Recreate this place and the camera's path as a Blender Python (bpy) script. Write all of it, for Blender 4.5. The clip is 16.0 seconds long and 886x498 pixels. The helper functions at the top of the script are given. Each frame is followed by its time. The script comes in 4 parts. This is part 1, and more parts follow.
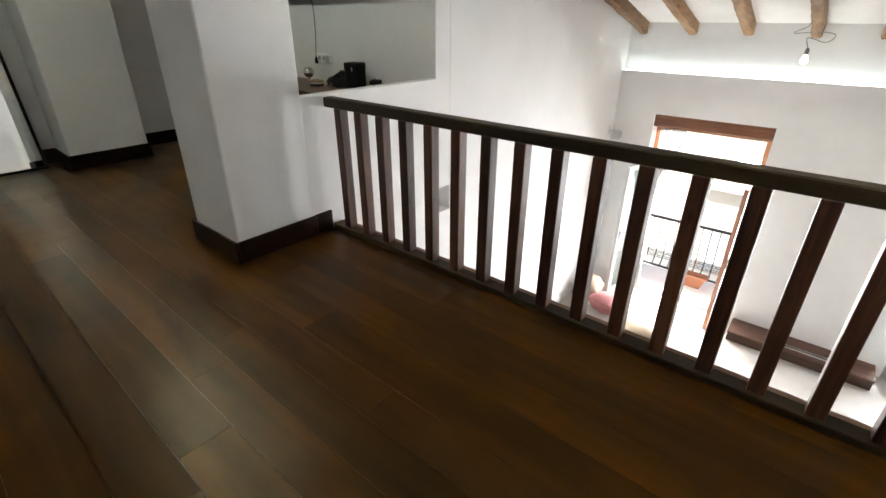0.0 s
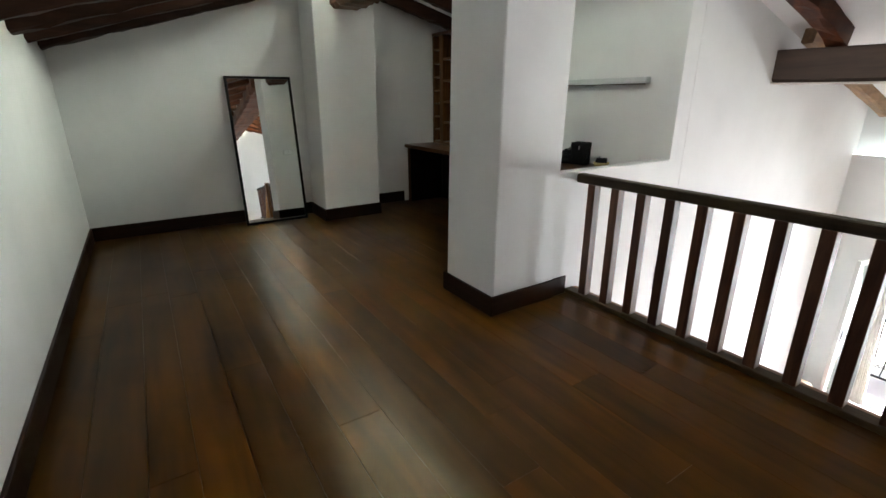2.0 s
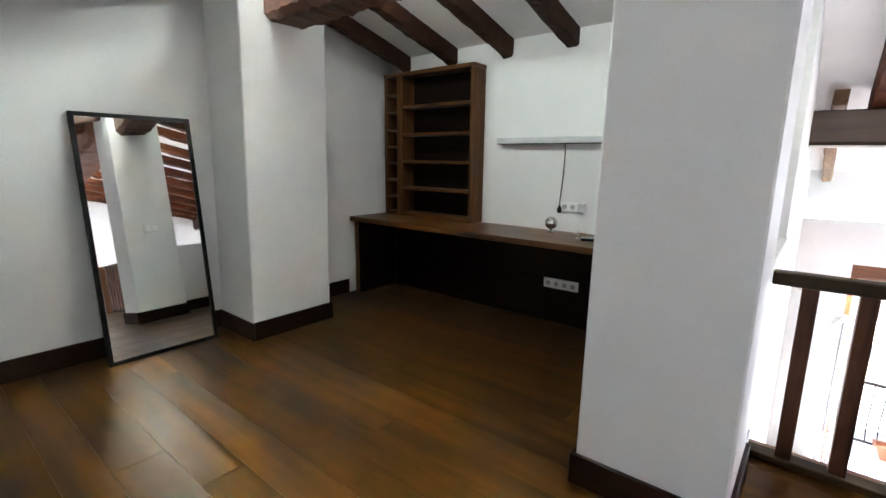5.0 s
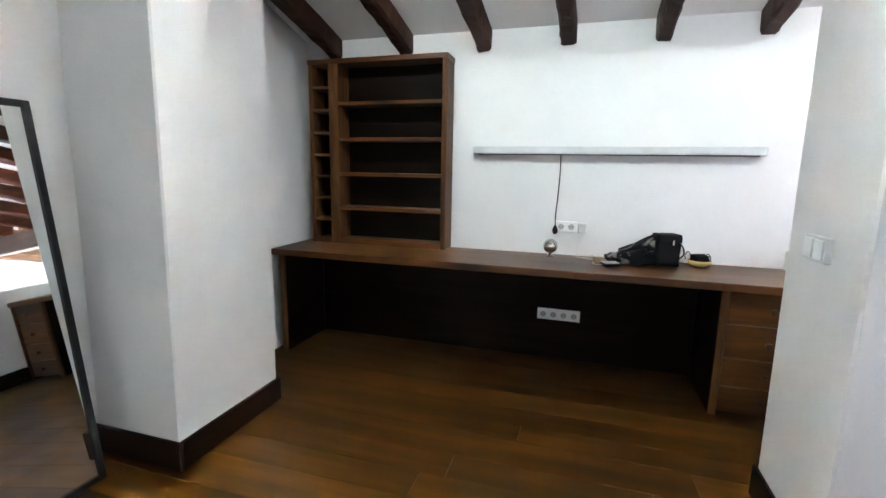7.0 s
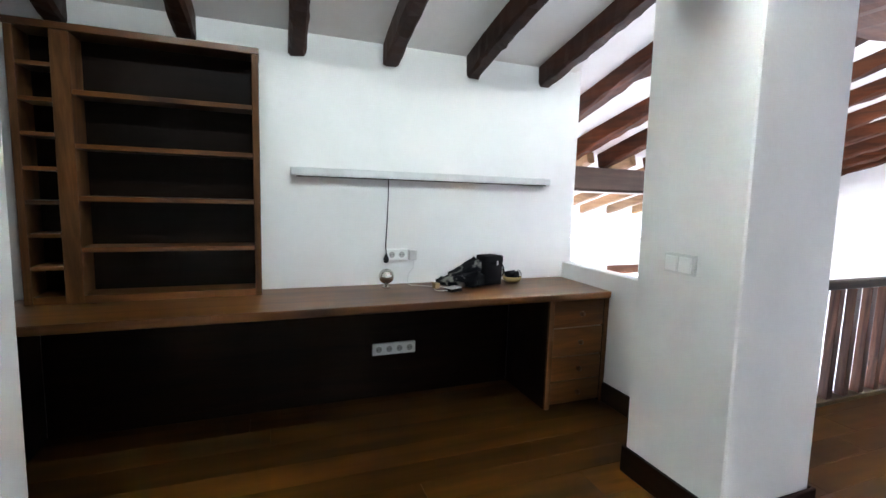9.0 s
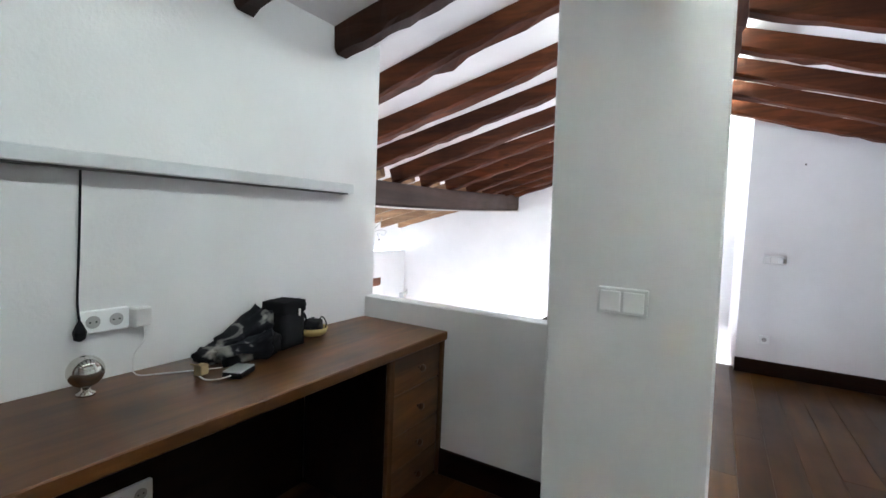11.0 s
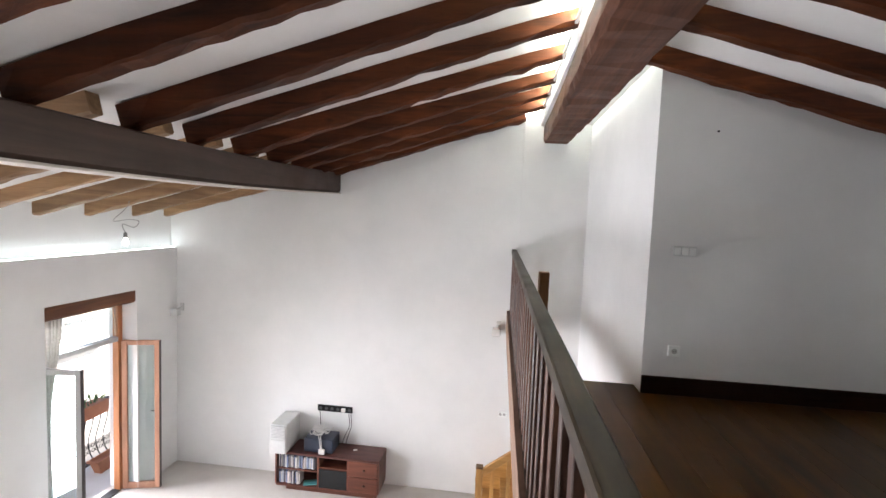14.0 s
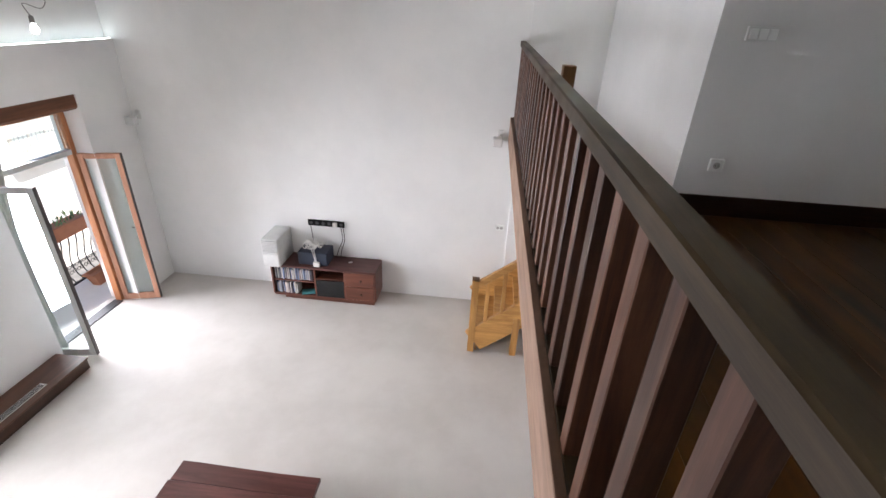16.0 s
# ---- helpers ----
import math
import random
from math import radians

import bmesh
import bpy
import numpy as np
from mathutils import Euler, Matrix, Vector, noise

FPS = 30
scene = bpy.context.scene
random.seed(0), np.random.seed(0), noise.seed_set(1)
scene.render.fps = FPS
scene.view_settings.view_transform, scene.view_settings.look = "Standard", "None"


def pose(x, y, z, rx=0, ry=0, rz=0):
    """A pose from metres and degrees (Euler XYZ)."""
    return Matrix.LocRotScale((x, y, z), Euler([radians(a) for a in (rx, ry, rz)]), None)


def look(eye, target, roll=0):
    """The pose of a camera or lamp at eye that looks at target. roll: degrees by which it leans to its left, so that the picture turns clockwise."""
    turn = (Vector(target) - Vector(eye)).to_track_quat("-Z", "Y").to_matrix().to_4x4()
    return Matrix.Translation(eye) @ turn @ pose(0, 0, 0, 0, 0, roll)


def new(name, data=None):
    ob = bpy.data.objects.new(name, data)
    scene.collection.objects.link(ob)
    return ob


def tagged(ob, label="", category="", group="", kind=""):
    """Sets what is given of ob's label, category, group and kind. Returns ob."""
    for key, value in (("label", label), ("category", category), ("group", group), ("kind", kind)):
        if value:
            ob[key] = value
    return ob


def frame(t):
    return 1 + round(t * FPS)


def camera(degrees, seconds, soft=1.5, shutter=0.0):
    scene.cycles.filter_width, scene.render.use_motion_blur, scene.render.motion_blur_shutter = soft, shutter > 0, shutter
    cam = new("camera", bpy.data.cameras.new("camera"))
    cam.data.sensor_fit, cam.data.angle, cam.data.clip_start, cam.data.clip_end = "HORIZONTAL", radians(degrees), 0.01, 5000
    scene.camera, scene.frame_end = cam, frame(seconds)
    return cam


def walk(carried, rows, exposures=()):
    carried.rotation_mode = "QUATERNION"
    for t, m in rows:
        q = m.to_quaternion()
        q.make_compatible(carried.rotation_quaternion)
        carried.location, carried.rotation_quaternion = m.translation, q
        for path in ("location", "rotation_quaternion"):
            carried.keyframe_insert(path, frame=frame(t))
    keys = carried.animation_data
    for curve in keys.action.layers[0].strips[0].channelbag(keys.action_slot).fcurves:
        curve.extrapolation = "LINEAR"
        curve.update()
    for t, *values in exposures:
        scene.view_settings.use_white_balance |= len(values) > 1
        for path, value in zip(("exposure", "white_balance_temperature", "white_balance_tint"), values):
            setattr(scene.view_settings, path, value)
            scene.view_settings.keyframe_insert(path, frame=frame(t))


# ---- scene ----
cam = camera(88.0, 16.0)
PATH = [
    (0, (0.133, 0.094, 1.329), (1.497, 1.246, 0.428), 0.1),
    (0.5, (-0.079, 0.143, 1.342), (1.099, 1.508, 0.477), -0.1),
    (1, (-0.253, 0.274, 1.358), (0.822, 1.763, 0.566), -0.2),
    (1.5, (-0.426, 0.354, 1.386), (0.609, 1.913, 0.679), -0.2),
    (2, (-0.546, 0.438, 1.389), (0.475, 2.038, 0.758), -0.2),
    (2.5, (-0.558, 0.654, 1.353), (0.485, 2.264, 0.787), -0.1),
    (3, (-0.526, 0.937, 1.324), (0.557, 2.528, 0.782), 0.0),
    (3.5, (-0.537, 1.263, 1.332), (0.66, 2.788, 0.844), 0.1),
    (4, (-0.52, 1.654, 1.327), (0.788, 3.104, 0.894), 0.3),
    (6.5, (-0.428, 3.624, 1.366), (1.386, 4.389, 1.011), 1.1),
    (7, (-0.345, 3.938, 1.365), (1.543, 4.505, 1.025), 1.0),
    (7.5, (-0.328, 4.269, 1.37), (1.619, 4.581, 1.039), 1.2),
    (8, (-0.252, 4.536, 1.378), (1.724, 4.525, 1.067), 1.3),
    (8.5, (-0.133, 4.721, 1.385), (1.821, 4.396, 1.11), 1.5),
    (9, (0.021, 4.857, 1.394), (1.872, 4.139, 1.159), 1.7),
    (9.5, (0.261, 4.856, 1.387), (1.94, 3.785, 1.205), 1.9),
    (12, (1.809, 4.433, 1.371), (2.459, 2.548, 1.228), 2.7),
    (12.5, (1.983, 4.101, 1.38), (2.502, 2.175, 1.237), 2.7),
    (13, (2.141, 3.752, 1.366), (2.552, 1.8, 1.224), 2.8),
    (13.5, (2.189, 3.435, 1.365), (2.479, 1.462, 1.218), 2.3),
    (14, (2.162, 3.091, 1.296), (2.406, 1.111, 1.155), 2.3),
    (14.5, (2.151, 2.777, 1.268), (2.385, 0.797, 1.108), 2.3),
    (15, (2.173, 2.561, 1.224), (2.379, 0.59, 0.954), 2.4),
    (15.5, (2.236, 2.496, 1.166), (2.375, 0.591, 0.573), 2.8),
    (16, (2.274, 2.49, 1.154), (2.427, 0.722, 0.232), 2.6),
]
walk(cam, [(t, look(*p)) for t, *p in PATH],
     [(0.0, 1.6, 6600, 9), (0.5, 1.78, 6600, 9), (1.5, 1.74, 6450, 9), (2.5, 1.84, 6350, 9), (4.0, 2.05, 6100, 11), (6.5, 3.3, 5900, 17), (7.5, 3.2, 5700, 16), (9.0, 3.05, 5700, 15), (9.5, 2.88, 5700, 15), (12.5, 2.02, 6100, 14),
      (13.5, 1.52, 6400, 14), (15.0, 1.33, 6350, 14), (16.0, 1.15, 6300, 14)])

# ---- world, sun and lamps ----
ZL = -2.67      # living-room floor
world = bpy.data.worlds.new("sky")
scene.world = world
world.use_nodes = True
sky = world.node_tree.nodes.new("ShaderNodeTexSky")
sky.sky_type, sky.sun_disc = "NISHITA", False
sky.sun_elevation, sky.sun_rotation = radians(41), radians(-69)
world.node_tree.links.new(sky.outputs[0], world.node_tree.nodes["Background"].inputs[0])
world.node_tree.nodes["Background"].inputs[1].default_value = 0.15
sun = new("sun", bpy.data.lights.new("sun", "SUN"))
sun.data.energy, sun.data.angle, sun.data.color = 5.0, radians(0.5), (1, 0.95, 0.88)
sun.matrix_world = look((-8, 6, 15), (8, 0, 0))


def area(name, eye, target, sx, sy, watts, color=(1, 1, 1), spread=180):
    d = bpy.data.lights.new(name, "AREA")
    d.shape, d.size, d.size_y, d.energy, d.color = "RECTANGLE", sx, sy, watts, color
    ob = new(name, d)
    d.spread = radians(spread)
    ob.matrix_world = look(eye, target)
    return ob


# daylight that enters by the two balcony doors
area("daylight_a", (7.44, 1.34, -1.30), (3.0, 1.0, -2.3), 1.3, 2.5, 98, (0.97, 0.97, 1.0), 130)
area("daylight_b", (7.44, -1.83, -1.30), (3.0, -0.9, -2.3), 1.2, 2.5, 46, (0.97, 0.97, 1.0), 110)
# cold light strips beside the ridge, between the rafters' heads, and one on the ledge of the street wall
STRIPS = ((1.262, -1, -3.20, 2.58, 2.600, 7, 0.9), (1.712, 1, -3.20, 2.58, 2.690, 42, 0.9), (1.318, -1, 3.15, 5.35, 2.600, 50, 0.55), (1.672, 1, 3.15, 5.56, 2.63, 4.6, 0.1))
for x, s, y0, y1, z, w, up in STRIPS:
    area("ridge_strip_light", (x, (y0 + y1) / 2, z), (x + s * 0.8, (y0 + y1) / 2, z + up), y1 - y0, 0.02, w, (0.93, 1.0, 0.86))
area("ledge_strip_light", (7.04, -0.34, 0.71), (6.8, -0.34, 1.2), 5.8, 0.02, 2.6, (0.92, 1.0, 0.98))


# ---- materials ----
def mat_base(name):
    m = bpy.data.materials.new(name)
    m.use_nodes = True
    nt = m.node_tree
    return m, nt, nt.nodes["Principled BSDF"]


def node(nt, kind, **values):
    n = nt.nodes.new(kind)
    for k, v in values.items():
        n.inputs[k.replace("_", " ")].default_value = v
    return n


def ramp(nt, src, stops):
    r = nt.nodes.new("ShaderNodeValToRGB")
    e = r.color_ramp.elements
    while len(e) < len(stops):
        e.new(0.5)
    for s, (p, c) in zip(e, stops):
        s.position, s.color = p, (*c, 1)
    nt.links.new(src, r.inputs[0])
    return r.outputs[0]


def mix(nt, fac, a, b, blend="MIX"):
    n = nt.nodes.new("ShaderNodeMix")
    n.data_type, n.blend_type = "RGBA", blend
    for sock, v in ((n.inputs[0], fac), (n.inputs[6], a), (n.inputs[7], b)):
        if isinstance(v, (int, float)):
            sock.default_value = v
        elif isinstance(v, tuple):
            sock.default_value = (*v, 1)
        else:
            nt.links.new(v, sock)
    return n.outputs[2]


def bump(nt, bsdf, height, strength, dist):
    b = nt.nodes.new("ShaderNodeBump")
    b.inputs["Strength"].default_value, b.inputs["Distance"].default_value = strength, dist
    nt.links.new(height, b.inputs["Height"])
    nt.links.new(b.outputs[0], bsdf.inputs["Normal"])


def plaster(name, base, dirt, rough=0.85, grain=60.0, relief=0.25):
    m, nt, b = mat_base(name)
    co = nt.nodes.new("ShaderNodeTexCoord")
    big = node(nt, "ShaderNodeTexNoise", Scale=1.3, Detail=5.0, Roughness=0.6)
    fine = node(nt, "ShaderNodeTexNoise", Scale=grain, Detail=4.0, Roughness=0.65)
    for n in (big, fine):
        nt.links.new(co.outputs["Object"], n.inputs["Vector"])
    col = ramp(nt, big.outputs[0], [(0.35, dirt), (0.62, base)])
    col = mix(nt, 0.12, col, ramp(nt, fine.outputs[0], [(0.3, dirt), (0.7, base)]))
    nt.links.new(col, b.inputs["Base Color"])
    b.inputs["Roughness"].default_value = rough
    b.inputs["Specular IOR Level"].default_value = 0.25
    h = mix(nt, 0.5, big.outputs[0], fine.outputs[0])
    bump(nt, b, h, relief, 0.01)
    return m


def wood(name, dark, light, axis="x", rough=(0.4, 0.6), scale=1.0, knots=0.5, relief=0.3, vary=0.35, spec=0.5, knot_size=1.0):
    """Grain that runs along one axis, with knots, streaks and a tone of its own for each piece."""
    m, nt, b = mat_base(name)
    co = nt.nodes.new("ShaderNodeTexCoord")
    info = nt.nodes.new("ShaderNodeObjectInfo")
    off = nt.nodes.new("ShaderNodeVectorMath")
    off.operation = "MULTIPLY_ADD"
    off.inputs[1].default_value = (17.0, 29.0, 41.0)
    cmb = nt.nodes.new("ShaderNodeCombineXYZ")
    for i in range(3):
        nt.links.new(info.outputs["Random"], cmb.inputs[i])
    nt.links.new(cmb.outputs[0], off.inputs[0])
    nt.links.new(co.outputs["Object"], off.inputs[2])
    mp = nt.nodes.new("ShaderNodeMapping")
    mp.inputs["Scale"].default_value = tuple(scale * (1.2 if a == axis else 14.0) for a in "xyz")
    nt.links.new(off.outputs[0], mp.inputs[0])
    grain = node(nt, "ShaderNodeTexNoise", Scale=1.0, Detail=8.0, Roughness=0.62, Distortion=0.8)
    nt.links.new(mp.outputs[0], grain.inputs["Vector"])
    fine = node(nt, "ShaderNodeTexNoise", Scale=6.0, Detail=4.0, Roughness=0.7)
    nt.links.new(mp.outputs[0], fine.inputs["Vector"])
    mk = nt.nodes.new("ShaderNodeMapping")
    mk.inputs["Scale"].default_value = tuple(scale * (2.6 if a == axis else 6.0) for a in "xyz")
    nt.links.new(off.outputs[0], mk.inputs[0])
    knot = node(nt, "ShaderNodeTexVoronoi", Scale=1.0, Randomness=1.0)
    nt.links.new(mk.outputs[0], knot.inputs["Vector"])
    stain = node(nt, "ShaderNodeTexNoise", Scale=1.6, Detail=4.0, Roughness=0.6)
    nt.links.new(off.outputs[0], stain.inputs["Vector"])
    mid = tuple((a + c) / 2 for a, c in zip(dark, light))
    col = ramp(nt, grain.outputs[0], [(0.3, dark), (0.52, mid), (0.72, light)])
    col = mix(nt, ramp(nt, fine.outputs[0], [(0.45, (0, 0, 0)), (0.75, (0.4, 0.4, 0.4))]), col, dark)
    kf = ramp(nt, knot.outputs["Distance"], [(0.025 * knot_size, (knots, knots, knots)), (0.10 * knot_size, (0, 0, 0))])
    col = mix(nt, kf, col, tuple(c * 0.35 for c in dark))
    col = mix(nt, ramp(nt, stain.outputs[0], [(0.4, (0, 0, 0)), (0.75, (vary, vary, vary))]), col, tuple(c * 0.6 for c in dark))
    tone = nt.nodes.new("ShaderNodeHueSaturation")
    mr = nt.nodes.new("ShaderNodeMapRange")
    mr.inputs[3].default_value, mr.inputs[4].default_value = 1 - vary, 1 + vary
    nt.links.new(info.outputs["Random"], mr.inputs[0])
    nt.links.new(mr.outputs[0], tone.inputs["Value"])
    nt.links.new(col, tone.inputs["Color"])
    nt.links.new(tone.outputs[0], b.inputs["Base Color"])
    rr = nt.nodes.new("ShaderNodeMapRange")
    rr.inputs[1].default_value, rr.inputs[2].default_value = 0.3, 0.7
    rr.inputs[3].default_value, rr.inputs[4].default_value = rough
    nt.links.new(stain.outputs[0], rr.inputs[0])
    nt.links.new(rr.outputs[0], b.inputs["Roughness"])
    b.inputs["Specular IOR Level"].default_value = spec
    bump(nt, b, mix(nt, 0.4, grain.outputs[0], fine.outputs[0]), relief, 0.004)
    return m


def plain(name, color, rough=0.5, metal=0.0, var=0.12, spec=0.5):
    m, nt, b = mat_base(name)
    co = nt.nodes.new("ShaderNodeTexCoord")
    n = node(nt, "ShaderNodeTexNoise", Scale=9.0, Detail=5.0, Roughness=0.6)
    nt.links.new(co.outputs["Object"], n.inputs["Vector"])
    lo = tuple(c * (1 - var) for c in color)
    nt.links.new(ramp(nt, n.outputs[0], [(0.35, lo), (0.65, color)]), b.inputs["Base Color"])
    b.inputs["Roughness"].default_value, b.inputs["Metallic"].default_value = rough, metal
    b.inputs["Specular IOR Level"].default_value = spec
    return m


def glow(name, color, strength):
    m, nt, b = mat_base(name)
    b.inputs["Base Color"].default_value = (0.8, 0.8, 0.8, 1)
    b.inputs["Emission Color"].default_value = (*color, 1)
    b.inputs["Emission Strength"].default_value = strength
    return m


def clear_glass(name, tint=(0.80, 0.89, 0.88)):
    m, nt, b = mat_base(name)
    b.inputs["Base Color"].default_value = (*tint, 1)
    b.inputs["Roughness"].default_value = 0.02
    b.inputs["Transmission Weight"].default_value = 1.0
    b.inputs["IOR"].default_value = 1.45
    return m


WHITE = plaster("white_plaster", (0.80, 0.80, 0.795), (0.74, 0.745, 0.74))
CEIL = plaster("ceiling_plaster", (0.80, 0.79, 0.775), (0.72, 0.71, 0.69), grain=25)
SCREED = plaster("pale_screed", (0.59, 0.56, 0.525), (0.51, 0.48, 0.445), rough=0.55, grain=14, relief=0.08)
def waxed_boards(name, dark, light):
    """Old waxed boards: soft broad grain, cloudy wear in the wax, a few knots."""
    m, nt, b = mat_base(name)
    co = nt.nodes.new("ShaderNodeTexCoord")
    info = nt.nodes.new("ShaderNodeObjectInfo")
    off = nt.nodes.new("ShaderNodeVectorMath")
    off.operation = "MULTIPLY_ADD"
    off.inputs[1].default_value = (13.0, 37.0, 5.0)
    nt.links.new(info.outputs["Random"], off.inputs[0])
    nt.links.new(co.outputs["Object"], off.inputs[2])
    mp = nt.nodes.new("ShaderNodeMapping")
    mp.inputs["Scale"].default_value = (9.0, 0.9, 9.0)
    nt.links.new(off.outputs[0], mp.inputs[0])
    grain = node(nt, "ShaderNodeTexNoise", Scale=1.0, Detail=3.0, Roughness=0.5, Distortion=0.3)
    nt.links.new(mp.outputs[0], grain.inputs["Vector"])
    cloud = node(nt, "ShaderNodeTexNoise", Scale=2.1, Detail=3.0, Roughness=0.55)
    nt.links.new(co.outputs["Object"], cloud.inputs["Vector"])
    mk = nt.nodes.new("ShaderNodeMapping")
    mk.inputs["Scale"].default_value = (5.0, 1.6, 5.0)
    nt.links.new(off.outputs[0], mk.inputs[0])
    knot = node(nt, "ShaderNodeTexVoronoi", Scale=1.0, Randomness=1.0)
    nt.links.new(mk.outputs[0], knot.inputs["Vector"])
    col = ramp(nt, grain.outputs[0], [(0.25, dark), (0.75, light)])
    col = mix(nt, ramp(nt, cloud.outputs[0], [(0.35, (0, 0, 0)), (0.75, (0.45, 0.45, 0.45))]), col, tuple(c * 0.7 for c in dark))
    col = mix(nt, ramp(nt, knot.outputs["Distance"], [(0.03, (0.5, 0.5, 0.5)), (0.12, (0, 0, 0))]), col, tuple(c * 0.4 for c in dark))
    tone = nt.nodes.new("ShaderNodeHueSaturation")
    mr = nt.nodes.new("ShaderNodeMapRange")
    mr.inputs[3].default_value, mr.inputs[4].default_value = 0.75, 1.25
    nt.links.new(info.outputs["Random"], mr.inputs[0])
    nt.links.new(mr.outputs[0], tone.inputs["Value"])
    nt.links.new(col, tone.inputs["Color"])
    nt.links.new(tone.outputs[0], b.inputs["Base Color"])
    rr = nt.nodes.new("ShaderNodeMapRange")
    rr.inputs[1].default_value, rr.inputs[2].default_value = 0.35, 0.65
    rr.inputs[3].default_value, rr.inputs[4].default_value = 0.285, 0.35
    nt.links.new(cloud.outputs[0], rr.inputs[0])
    nt.links.new(rr.outputs[0], b.inputs["Roughness"])
    b.inputs["Specular IOR Level"].default_value = 0.16
    b.inputs["Specular Tint"].default_value = (1.0, 0.78, 0.45, 1)
    bump(nt, b, mix(nt, 0.6, grain.outputs[0], cloud.outputs[0]), 0.08, 0.004)
    return m


FLOORB = waxed_boards("dark_floorboards", (0.014, 0.0048, 0.0005), (0.092, 0.033, 0.0030))
DARK_Y = wood("dark_stain_y", (0.006, 0.0022, 0.0011), (0.022, 0.008, 0.004), "y", (0.32, 0.5), 1.3, 0.3, spec=0.15)
DARK_X = wood("dark_stain_x", (0.006, 0.0022, 0.0011), (0.022, 0.008, 0.004), "x", (0.32, 0.5), 1.3, 0.3, spec=0.15)
RAIL_Y = wood("stained_pine_y", (0.013, 0.0072, 0.0030), (0.072, 0.046, 0.020), "y", (0.42, 0.6), 1.0, 0.8, 0.25, 0.2, 0.2)
RAIL_Z = wood("stained_pine_z", (0.020, 0.0058, 0.0035), (0.155, 0.068, 0.038), "z", (0.3, 0.5), 1.0, 0.6, 0.25, 0.35, 0.25)
FASCIA = wood("worn_pine_y", (0.16, 0.09, 0.055), (0.36, 0.22, 0.15), "y", (0.5, 0.7), 1.0, 0.7, 0.3, 0.2)
RAFTER = wood("red_brown_rafter", (0.019, 0.0044, 0.0013), (0.14, 0.037, 0.009), "x", (0.5, 0.75), 0.6, 0.6, 0.6, 0.25, 0.2)
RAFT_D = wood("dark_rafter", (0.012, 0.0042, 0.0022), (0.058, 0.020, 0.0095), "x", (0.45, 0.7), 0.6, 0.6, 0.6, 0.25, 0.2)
RAFT_P = wood("pale_rafter", (0.16, 0.08, 0.035), (0.42, 0.25, 0.12), "x", (0.5, 0.75), 0.6, 0.7, 0.5, 0.25)
BEAM_Y = wood("hewn_beam", (0.040, 0.013, 0.006), (0.19, 0.072, 0.034), "y", (0.6, 0.85), 0.5, 0.8, 0.9, 0.2)
PURLIN_M = wood("grey_brown_purlin", (0.038, 0.020, 0.014), (0.095, 0.053, 0.038), "y", (0.5, 0.7), 0.5, 0.2, 0.4, 0.2)
DESK_Y = wood("walnut_stain_y", (0.028, 0.0100, 0.0024), (0.175, 0.066, 0.0150), "y", (0.285, 0.36), 0.6, 0.9, 0.15, 0.25, 0.36, 2.6)
DESK_Z = wood("walnut_stain_z", (0.034, 0.013, 0.0045), (0.18, 0.080, 0.028), "z", (0.3, 0.5), 0.9, 0.6, 0.2, 0.2, 0.15)
# walnut with the shade under the desk and inside the shelf put into its colour
DESK_DIM = wood("shaded_walnut", (0.002, 0.0008, 0.0004), (0.012, 0.0045, 0.0014), "y", (0.4, 0.6), 0.9, 0.6, 0.2, 0.2, 0.1)
PINE_Z = wood("honey_pine_z", (0.30, 0.14, 0.035), (0.62, 0.34, 0.11), "z", (0.3, 0.5), 1.0, 0.7, 0.2, 0.15)
# darker pine: the upper newel's shade put into colour, also the lower newel's dark top
NEWEL_Z = wood("pine_shade_and_cap_z", (0.07, 0.028, 0.006), (0.20, 0.085, 0.02), "z", (0.3, 0.5), 1.0, 0.6, 0.2, 0.15)
PINE_X = wood("honey_pine_x", (0.30, 0.14, 0.035), (0.62, 0.34, 0.11), "x", (0.3, 0.5), 1.0, 0.7, 0.2, 0.15)
LINTEL_M = wood("lintel_wood", (0.10, 0.032, 0.012), (0.29, 0.11, 0.045), "y", (0.5, 0.7), 0.8, 0.5)
PLINTH_M = wood("dull_brown_plinth", (0.045, 0.019, 0.011), (0.13, 0.058, 0.034), "y", (0.4, 0.6), 0.8, 0.5)
CHERRY = wood("cherry_veneer", (0.07, 0.02, 0.012), (0.19, 0.065, 0.038), "x", (0.285, 0.4), 0.9, 0.2, 0.1, 0.15)
TABLE_M = wood("worn_dark_cherry", (0.045, 0.014, 0.011), (0.135, 0.050, 0.042), "x", (0.285, 0.45), 0.9, 0.3, 0.3, 0.25)
ORANGE = wood("orange_frame", (0.28, 0.10, 0.035), (0.52, 0.22, 0.09), "z", (0.35, 0.5), 0.9, 0.2, 0.1, 0.1)
PVC = plain("white_plastic", (0.66, 0.66, 0.65), 0.35)
SWITCH = plain("switch_plastic", (0.86, 0.88, 0.87), 0.3, var=0.05)
PLATE = plain("plate_plastic", (0.70, 0.72, 0.71), 0.35, var=0.05)
BLACK = plain("black_plastic", (0.006, 0.006, 0.007), 0.45, spec=0.12)
BLACKC = plain("black_cloth", (0.005, 0.005, 0.0065), 0.85, spec=0.2)
ALU = plain("lamp_aluminium", (0.66, 0.68, 0.68), 0.4, 0.15)
CHROME = plain("polished_steel", (0.62, 0.60, 0.56), 0.14, 1.0)
BRASS = plain("knob_brass", (0.060, 0.021, 0.008), 0.35)
IRON = plain("wrought_iron", (0.03, 0.03, 0.032), 0.5, 0.6)
